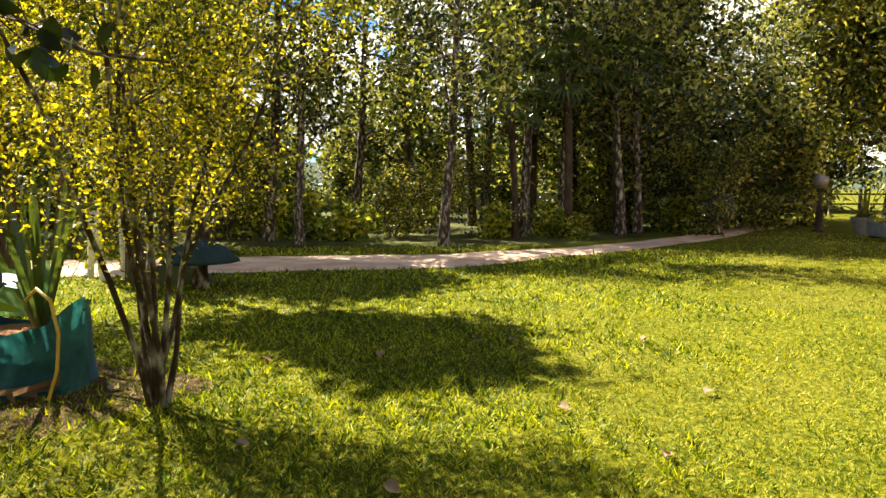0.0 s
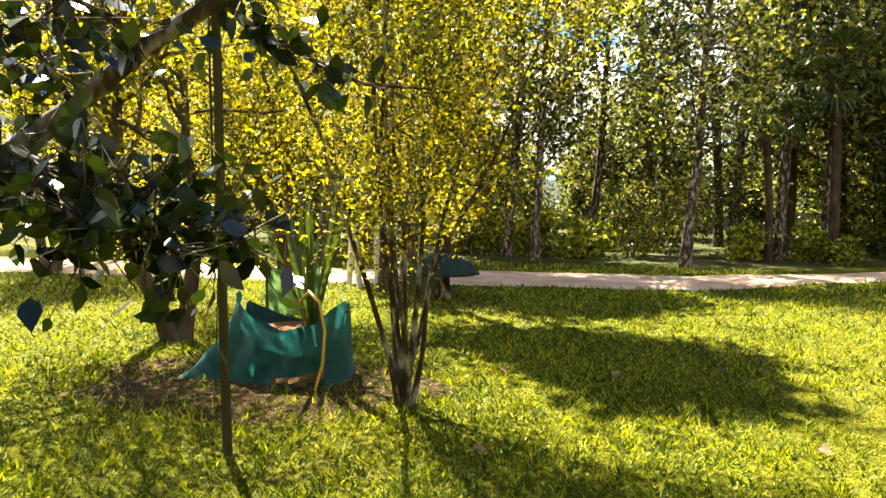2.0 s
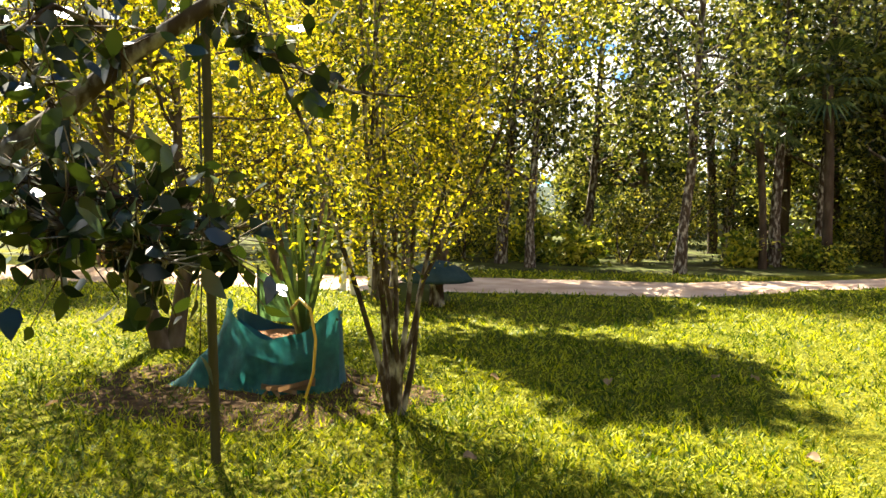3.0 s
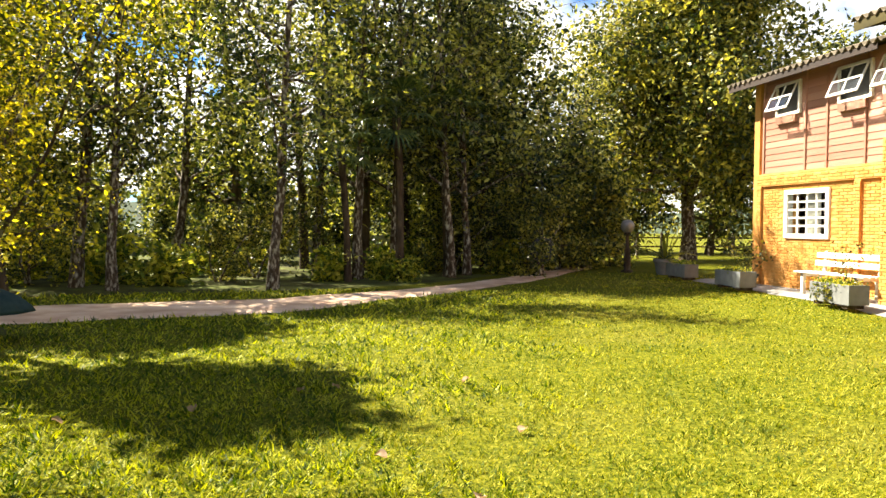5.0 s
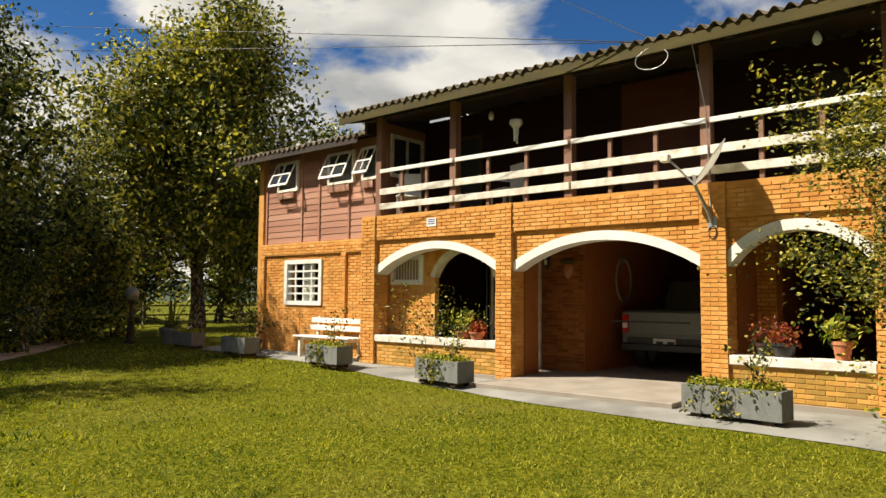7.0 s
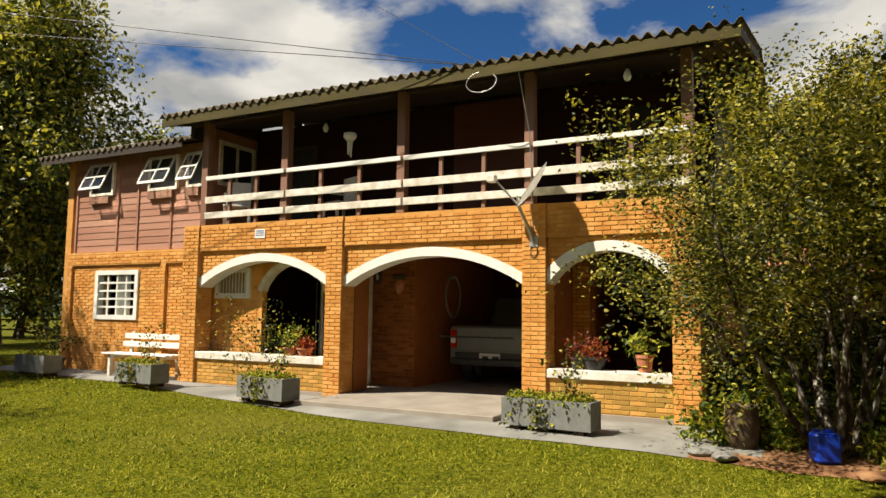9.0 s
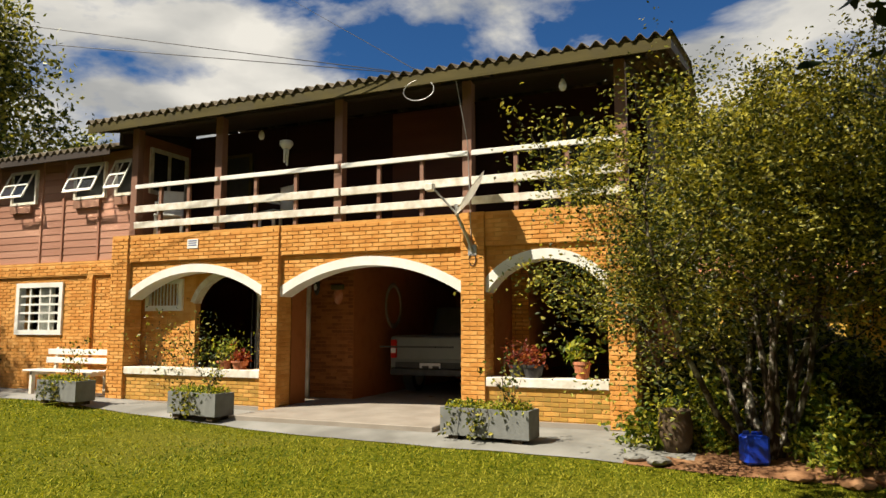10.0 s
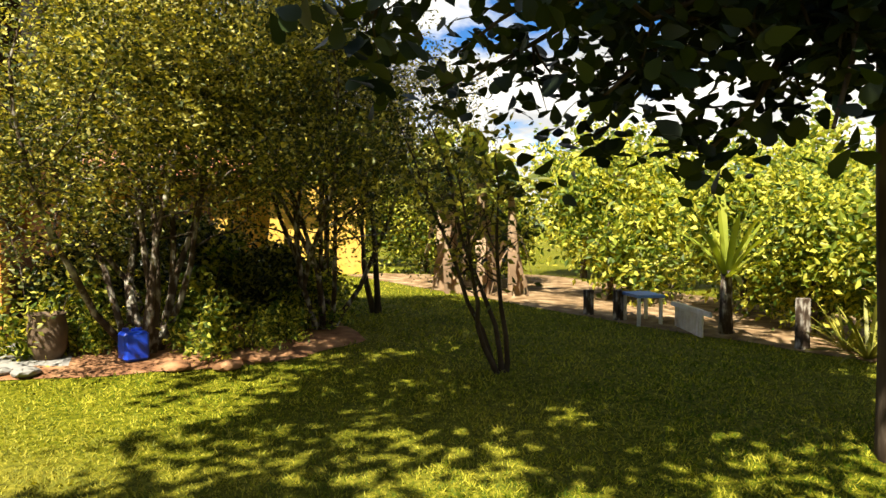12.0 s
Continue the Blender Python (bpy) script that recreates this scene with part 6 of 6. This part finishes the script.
part("wire", tubes_mesh("wire", [tube_arrays([(8.39, 2.55 + 0.26 * math.cos(a) - 0.02 * a, 4.42 + 0.15 * math.sin(a)) for a in [0.35 * i + 2.6 for i in range(15)]], [0.007] * 15, 5),
                                 tube_arrays([(8.45, 1.95, 4.6), (8.80, 1.90, 3.7), (8.79, 1.86, 2.5), (8.79, 1.84, 2.2)], [0.006] * 4, 5)], METAL), METAL, c)

# ---- south side: hedge, bananas, outbuilding, fence ----
bright = tree("tree", "round bright green fruit tree", 111, 4.6, 0.10, 0.14, 2.3, 26, 5, 10500, 0.195, BARK, LEAF_BRIGHT, cloud=0.55)
place(bright, 10.8, -9.5, 0, 0.66)
for x, y, s, t in ((8.2, -10.0, 0.60, 30), (14.8, -9.2, 0.62, 130), (5.0, -10.2, 0.66, 220), (18.5, -9.0, 0.85, 300), (12.6, -12.5, 0.75, 80), (3.0, -13.0, 0.8, 170), (16.0, -12.5, 0.9, 15), (22.0, -8.0, 1.0, 100), (9.6, -13.5, 0.75, 190), (6.6, -9.5, 0.5, 60), (26, -4, 1.2, 40), (24, 1, 1.2, 140)):
    again(bright, x, y, t, s, "green trees beyond the south lawn")


def banana(seed, height, x, y):
    rng = np.random.default_rng(seed)
    t = tagged(empty("banana_plant", (x, y, ground_z(x, y))), "banana plant with torn green leaves and hanging dry ones", "banana plant", "banana plants")
    part("stem", tubes_mesh("stem", [tube_arrays([(0, 0, -0.1), (0.05, 0, height * 0.5), (0.05, 0.05, height)], [0.13, 0.10, 0.06], 10)], LEAF_DRY), LEAF_DRY, t)
    for k in range(13):
        dry = k >= 7
        a, e = 2.4 * k, (1.15 - 0.12 * k) if not dry else -0.9
        d = Vector((math.cos(a) * math.cos(e), math.sin(a) * math.cos(e), math.sin(e)))
        side = Vector((-math.sin(a), math.cos(a), 0))
        v, q = [], []
        p = Vector((0.05, 0.05, height - (0.5 if dry else 0) - 0.1 * (k - 7 if dry else 0)))
        n = 10
        for i in range(n + 1):
            f = i / n
            w = (0.24 if not dry else 0.10) * math.sin(math.pi * min(1, 0.08 + f * 0.95)) ** 0.6
            tear = 0.05 * rng.random()
            v += [tuple(p - side * (w - tear) - Vector((0, 0, 0.3 * w))), tuple(p), tuple(p + side * (w - tear) - Vector((0, 0, 0.3 * w)))]
            p = p + d * (1.25 / n)
            d = (d + Vector((0, 0, -0.11 if not dry else -0.2))).normalized()
        for i in range(n):
            for j in (0, 1):
                if rng.random() > 0.16:
                    b = 3 * i + j
                    q.append((b, b + 1, b + 4, b + 3))
        part("leaf", mesh_from("leaf", v, q, LEAF_DRY if dry else LEAF_MANGO, True), LEAF_MANGO, t, "dry hanging leaf" if dry else "")


for k, (x, y, h) in enumerate(((12.0, -7.5, 2.2), (12.7, -7.9, 2.5), (11.7, -8.0, 1.9), (13.4, -7.3, 2.3), (12.6, -7.1, 1.6), (14.0, -7.8, 2.6))):
    banana(120 + k, h, x, y)
agave = rosette("bromeliad", "spiky yellow-green bromeliad clump", 131, 34, 0.85, 0.03, LEAF_OLIVE, 1.0)
place(agave, 5.3, -8.75, 0, 0.9)
for x, y, s in ((4.85, -8.85, 0.8), (5.7, -8.95, 0.75)):
    o = again(agave, x, y, 70 * s, s, "bromeliad clumps")
sp = rosette("small_palm", "small palm with bright yellow-green fronds", 132, 20, 1.15, 0.06, LEAF_BRIGHT, 1.2, "palm")
place(sp, 7.05, -8.5, 0, 0.95, 0.75)
sps = tagged(empty("palm_stump", (7.05, -8.5, ground_z(7.05, -8.5))), "pale palm trunk by the fence", "trunk")
part("trunk", lathe([(0.10, -0.1), (0.08, 0.4), (0.07, 0.85)], 12), BARK_PALE, sps, smooth=True)
for k, (x, y, h) in enumerate(((5.95, -8.55, 0.6), (8.6, -8.0, 0.45), (9.2, -7.9, 0.4))):
    f = tagged(empty("fence_post", (x, y, ground_z(x, y))), "short weathered fence post", "fence post", "fence posts")
    part("post_wood", box(-0.06, -0.06, -0.1, 0.06, 0.06, h), BARK_PALE, f, bevel=0.008)
fen = tagged(empty("white_fence", (7.4, -8.2, ground_z(7.4, -8.2)), -20), "low white painted picket fence piece", "fence")
for k in range(9):
    part("picket", box(-0.45 + 0.1 * k, -0.012, 0.0, -0.38 + 0.1 * k, 0.012, 0.36), WHITE_WORN, fen)
part("fence_rail", box(-0.75, 0.013, 0.30, 0.5, 0.04, 0.36), WHITE_WORN, fen)
tb = tagged(empty("blue_tray_table", (8.25, -8.15, ground_z(8.25, -8.15)), -15), "small table with a blue top by the hedge", "table")
part("tabletop", box(-0.28, -0.2, 0.40, 0.28, 0.2, 0.44), material("blue_top", ((0.10, 0.22, 0.5), (0.15, 0.3, 0.6)), scale=6, rough=0.5), tb, "blue top")
for a in (-0.24, 0.24):
    for b in (-0.16, 0.16):
        part("leg", box(a - 0.02, b - 0.02, 0, a + 0.02, b + 0.02, 0.40), WHITE_WORN, tb)

YELLOW = material("ochre_yellow_plaster", ((0.58, 0.33, 0.05), (0.68, 0.42, 0.08)), scale=3, rough=0.85, bump=0.2, stain=0.3, stain_scale=1.5, stain_color=(0.35, 0.2, 0.08))
shed = tagged(empty("yellow_outbuilding", (17.5, -4.3, ground_z(17.5, -4.3))), "yellow plastered outbuilding with a wooden gate and tiled roof", "outbuilding")
part("wall", box(0.9, -0.4, -0.1, 1.1, 3.4, 2.6), YELLOW, shed)
for y in (-0.35, 0.95, 2.7):
    part("pillar", box(-0.15, y - 0.16, -0.1, 0.15, y + 0.16, 2.4), YELLOW, shed, "yellow square pillar")
part("gate_wall", box(0.0, -2.6, -0.1, 0.2, -0.5, 2.2), YELLOW, shed)
g_ = part("gate", box(0.0, 1.15, 0.05, 0.03, 1.2, 1.9), POST, shed, "wooden slat gate")
for k in range(12):
    part("gate_slat", box(-0.02, 1.22 + 0.105 * k, 0.05, 0.01, 1.29 + 0.105 * k, 1.9), POST, g_)
bm = bmesh.new()
v = [bm.verts.new(p) for p in ((-0.7, -0.8, 2.3), (3.2, -0.8, 3.3), (3.2, 3.8, 3.3), (-0.7, 3.8, 2.3))]
bm.faces.new(v)
r = bmesh.ops.extrude_face_region(bm, geom=list(bm.faces))
bmesh.ops.translate(bm, verts=[g for g in r["geom"] if isinstance(g, bmesh.types.BMVert)], vec=(0, 0, 0.1))
part("roof", bm, TERRACOTTA, shed, "red tiled roof")

# trees past the fence
for x, y, s_ in ((15.5, 33.0, 0.65), (19.5, 30.5, 0.6), (24.0, 27.0, 0.7)):
    again(wood_d, x, y, 40 * x, s_ * 1.3, "trees of the wood")

# far things behind the wood
bw = tagged(new("boundary_wall", None), "low pale boundary wall behind the trees", "wall")
part("wall_face", box(-30, 33.0, -0.1, 4, 33.2, 0.75), CONCRETE, bw)
far = tagged(empty("far_house", (10.2, 36.0, ground_z(10, 36))), "small white house with a red roof behind the trees", "house")
part("wall", box(-2.2, 0, -0.1, 2.2, 4, 1.9), WHITE, far)
part("roof", box(-2.6, -0.4, 1.9, 2.6, 4.4, 2.3), TERRACOTTA, far, bevel=0.15)
fe = tagged(empty("rail_fence", (0, 0, 0)), "grey post and rail fence beyond the garden", "fence")
for k in range(12):
    x = 9.5 + 1.2 * k
    part("fence_post", box(x - 0.05, 27.9, -0.1, x + 0.05, 28.0, 1.0), BARK_PALE, fe)
for z in (0.35, 0.75):
    part("fence_rail", box(9.5, 27.86, z, 22.8, 27.90, z + 0.07), BARK_PALE, fe)
hill = material("far_forest", ((0.02, 0.035, 0.022), (0.04, 0.06, 0.03), (0.06, 0.08, 0.04)), scale=0.08, rough=0.95, bump=1.0, bump_scale=0.6)
hm = []
for i in range(121):
    a = 2 * math.pi * i / 120
    hgt = 6 + 4 * noise.noise((2.2 * math.cos(a), 2.2 * math.sin(a), 0.5)) + 2.5 * noise.noise((14 * math.cos(a), 14 * math.sin(a), 1.5))
    hm.append(((150 * math.cos(a), 150 * math.sin(a), -1), (162 * math.cos(a), 162 * math.sin(a), hgt)))
tagged(new("backdrop", mesh_from("backdrop", [p for q in hm for p in q], [(2 * i, 2 * i + 2, 2 * i + 3, 2 * i + 1) for i in range(120)], hill, True)), "far wooded hills", "hills", kind="structure")

# fallen leaves
rngf = random.Random(5)
leafm = None
for k in range(22):
    x, y = (-5 + 6 * rngf.random(), 0.5 + 4.5 * rngf.random()) if k < 30 else (-1 + 7 * rngf.random(), -1 + 7 * rngf.random())
    if math.hypot(x + 0.2, y + 1.5) < 1.8:
        continue
    if leafm is None:
        leafm = drape(lambda u, v: (0.07 * (u - 0.5), 0.04 * (v - 0.5) * math.sin(3.14 * (0.1 + 0.85 * u)) * 2, 0.018 * (2 * v - 1) ** 2 + 0.008 * math.sin(5 * u)), 6, 4, LEAF_DRY, "dry_leaf_blade")
    o = tagged(new("fallen_leaf", leafm), "dry curled leaf lying in the grass", "fallen leaf", "fallen leaves on the lawn")
    o.matrix_basis = pose(x, y, ground_z(x, y) + 0.03, 20 * rngf.random(), 20 * rngf.random(), 360 * rngf.random())


# ---- brickwork ----
BL, BH, JT = 0.200, 0.049, 0.011


def bricks_in(y0, y1, z0, z1, reject=None):
    """Running-bond bricks (y, z, half length) in a panel."""
    out = []
    row = 0
    z = z0 + JT
    while z + BH <= z1 + 0.004:
        y = y0 - (0.5 * (BL + JT) if row % 2 else 0.0)
        while y < y1 - 0.02:
            a, b = max(y0, y) + 0.5 * JT, min(y1, y + BL + JT) - 0.5 * JT
            if b - a > 0.03 and not (reject and reject(a, b, z, z + BH)):
                out.append((0.5 * (a + b), z, 0.5 * (b - a)))
            y += BL + JT
        z += BH + JT
        row += 1
    return out


BRICK_V = ((0.0045, -1, 0), (0.0045, 1, 0), (0.0045, 1, 1), (0.0045, -1, 1), (0, -1, 0.06), (0, 1, 0.06), (0, 1, 0.94), (0, -1, 0.94))
BRICK_F = ((4, 7, 6, 5), (0, 4, 5, 1), (3, 2, 6, 7), (0, 3, 7, 4), (1, 5, 6, 2))


def brick_mesh(half, mat, name="brick"):
    v = [(x, y * (half - (0.004 if x == 0 else 0)), z * BH) for x, y, z in BRICK_V]
    return mesh_from(name, v, BRICK_F, mat)


def brick_stuff(name, entries, mat, parent, label, side=False):
    """Bricks joined in one mesh; entries (x, y, z, half); side: the face looks along -y instead of -x."""
    rng = np.random.default_rng(len(entries))
    e = np.array(entries)
    n = len(e)
    base = np.array(BRICK_V)
    v = np.empty((n, 8, 3), dtype=np.float32)
    out = rng.random(n) * 0.004
    half = e[:, 3]
    for k in range(8):
        along = base[k, 1] * (half - (0.004 if base[k, 0] == 0 else 0))
        depth = base[k, 0] - (out if base[k, 0] == 0 else 0)
        if side:
            v[:, k, 0], v[:, k, 1] = e[:, 0] + along, e[:, 1] + depth
        else:
            v[:, k, 0], v[:, k, 1] = e[:, 0] + depth, e[:, 1] + along
        v[:, k, 2] = e[:, 2] + base[k, 2] * BH
    f = (np.array(BRICK_F)[None] + (np.arange(n) * 8)[:, None, None]).reshape(-1, 4)
    o = part(name, mesh_from(name, v.reshape(-1, 3), f, mat), mat, parent, label)
    o["kind"] = "stuff"
    return o


near, rest = [], []
for y0, y1 in PIERS:
    for y, z, h in bricks_in(y0, y1, -0.06, TOP):
        (near if 1.6 < y < 2.1 else rest).append((FRONT - 0.0015, y, z, h))
for y0, y1 in BAYS:
    rest += [(BAND - 0.0015, y, z, h) for y, z, h in bricks_in(y0, y1, LEDGE, TOP)]
    rest += [(PANEL - 0.0015, y, z, h) for y, z, h in bricks_in(y0, y1, SPRING - 0.05, LEDGE, lambda a, b, c, d, y0=y0, y1=y1: min(arch_z(a, y0, y1), arch_z(b, y0, y1)) + 0.10 > c)]
win_reject = lambda a, b, c, d: b > WIN[0] and a < WIN[1] and d > WIN[2] and c < WIN[3]
wing = [(WING - 0.0015, y, z, h) for y, z, h in bricks_in(8.48, 12.3, -0.06, 2.15, win_reject)]
wing += [(WING - 0.0515, y, z, h) for y, z, h in bricks_in(8.48, 12.32, 2.15, 2.36)]
for a, b in ((9.4, 9.55), (12.17, 12.32)):
    wing += [(WING - 0.0515, y, z, h) for y, z, h in bricks_in(a, b, -0.06, 2.15)]
part("wing_band", box(WING - 0.046, 8.482, 2.14, WING + 0.004, 12.32, 2.358), MORTAR, wing_wall)
for a, b in ((9.4, 9.55), (12.17, 12.32)):
    part("pilaster", box(WING - 0.046, a + 0.005, -0.1, WING + 0.004, b - 0.005, 2.14), MORTAR, wing_wall)
brick_stuff("brickwork", rest, BRICK, house, "orange brick courses")
brick_stuff("wing_brickwork", wing, BRICK, wing_wall, "orange brick courses")
side = []
for yy in (5.0, 8.1, 1.67, -0.28):
    side += [(y, yy - 0.0015, z, h) for y, z, h in bricks_in(FRONT + 0.01, BACK, -0.06, SPRING)]
brick_stuff("reveal_brickwork", side, BRICK, house, "brick sides of the piers", True)
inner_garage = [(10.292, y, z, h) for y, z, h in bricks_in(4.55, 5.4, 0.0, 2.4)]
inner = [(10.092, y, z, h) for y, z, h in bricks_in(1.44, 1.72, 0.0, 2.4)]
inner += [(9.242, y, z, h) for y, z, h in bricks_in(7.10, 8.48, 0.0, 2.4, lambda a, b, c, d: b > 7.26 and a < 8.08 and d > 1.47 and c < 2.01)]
brick_stuff("garage_brickwork", inner_garage, INNER_BRICK, house, "brick courses in the garage, darkened as in shade")
brick_stuff("inner_brickwork", inner, BRICK, house, "brick courses inside the porch")
cache = {}
for x, y, z, h in near[:190]:
    key = round(h, 3)
    if key not in cache:
        cache[key] = brick_mesh(h, BRICK_PIECE)
    o = new("brick", cache[key])
    o.parent, o.location = piers[1], (x, y, z)
if near[190:]:
    brick_stuff("pier_brickwork", near[190:], BRICK, piers[1], "orange brick courses")
old = {}
for wall, (y0, y1) in zip(sill_walls, (BAYS[0], BAYS[2])):
    items = bricks_in(y0, y1, -0.06, 0.42)
    for y, z, h in items:
        key = round(h, 3)
        if key not in old:
            old[key] = brick_mesh(h, BRICK_OLD)
        o = new("brick", old[key])
        o.parent, o.location = wall, (8.8485, y, z)
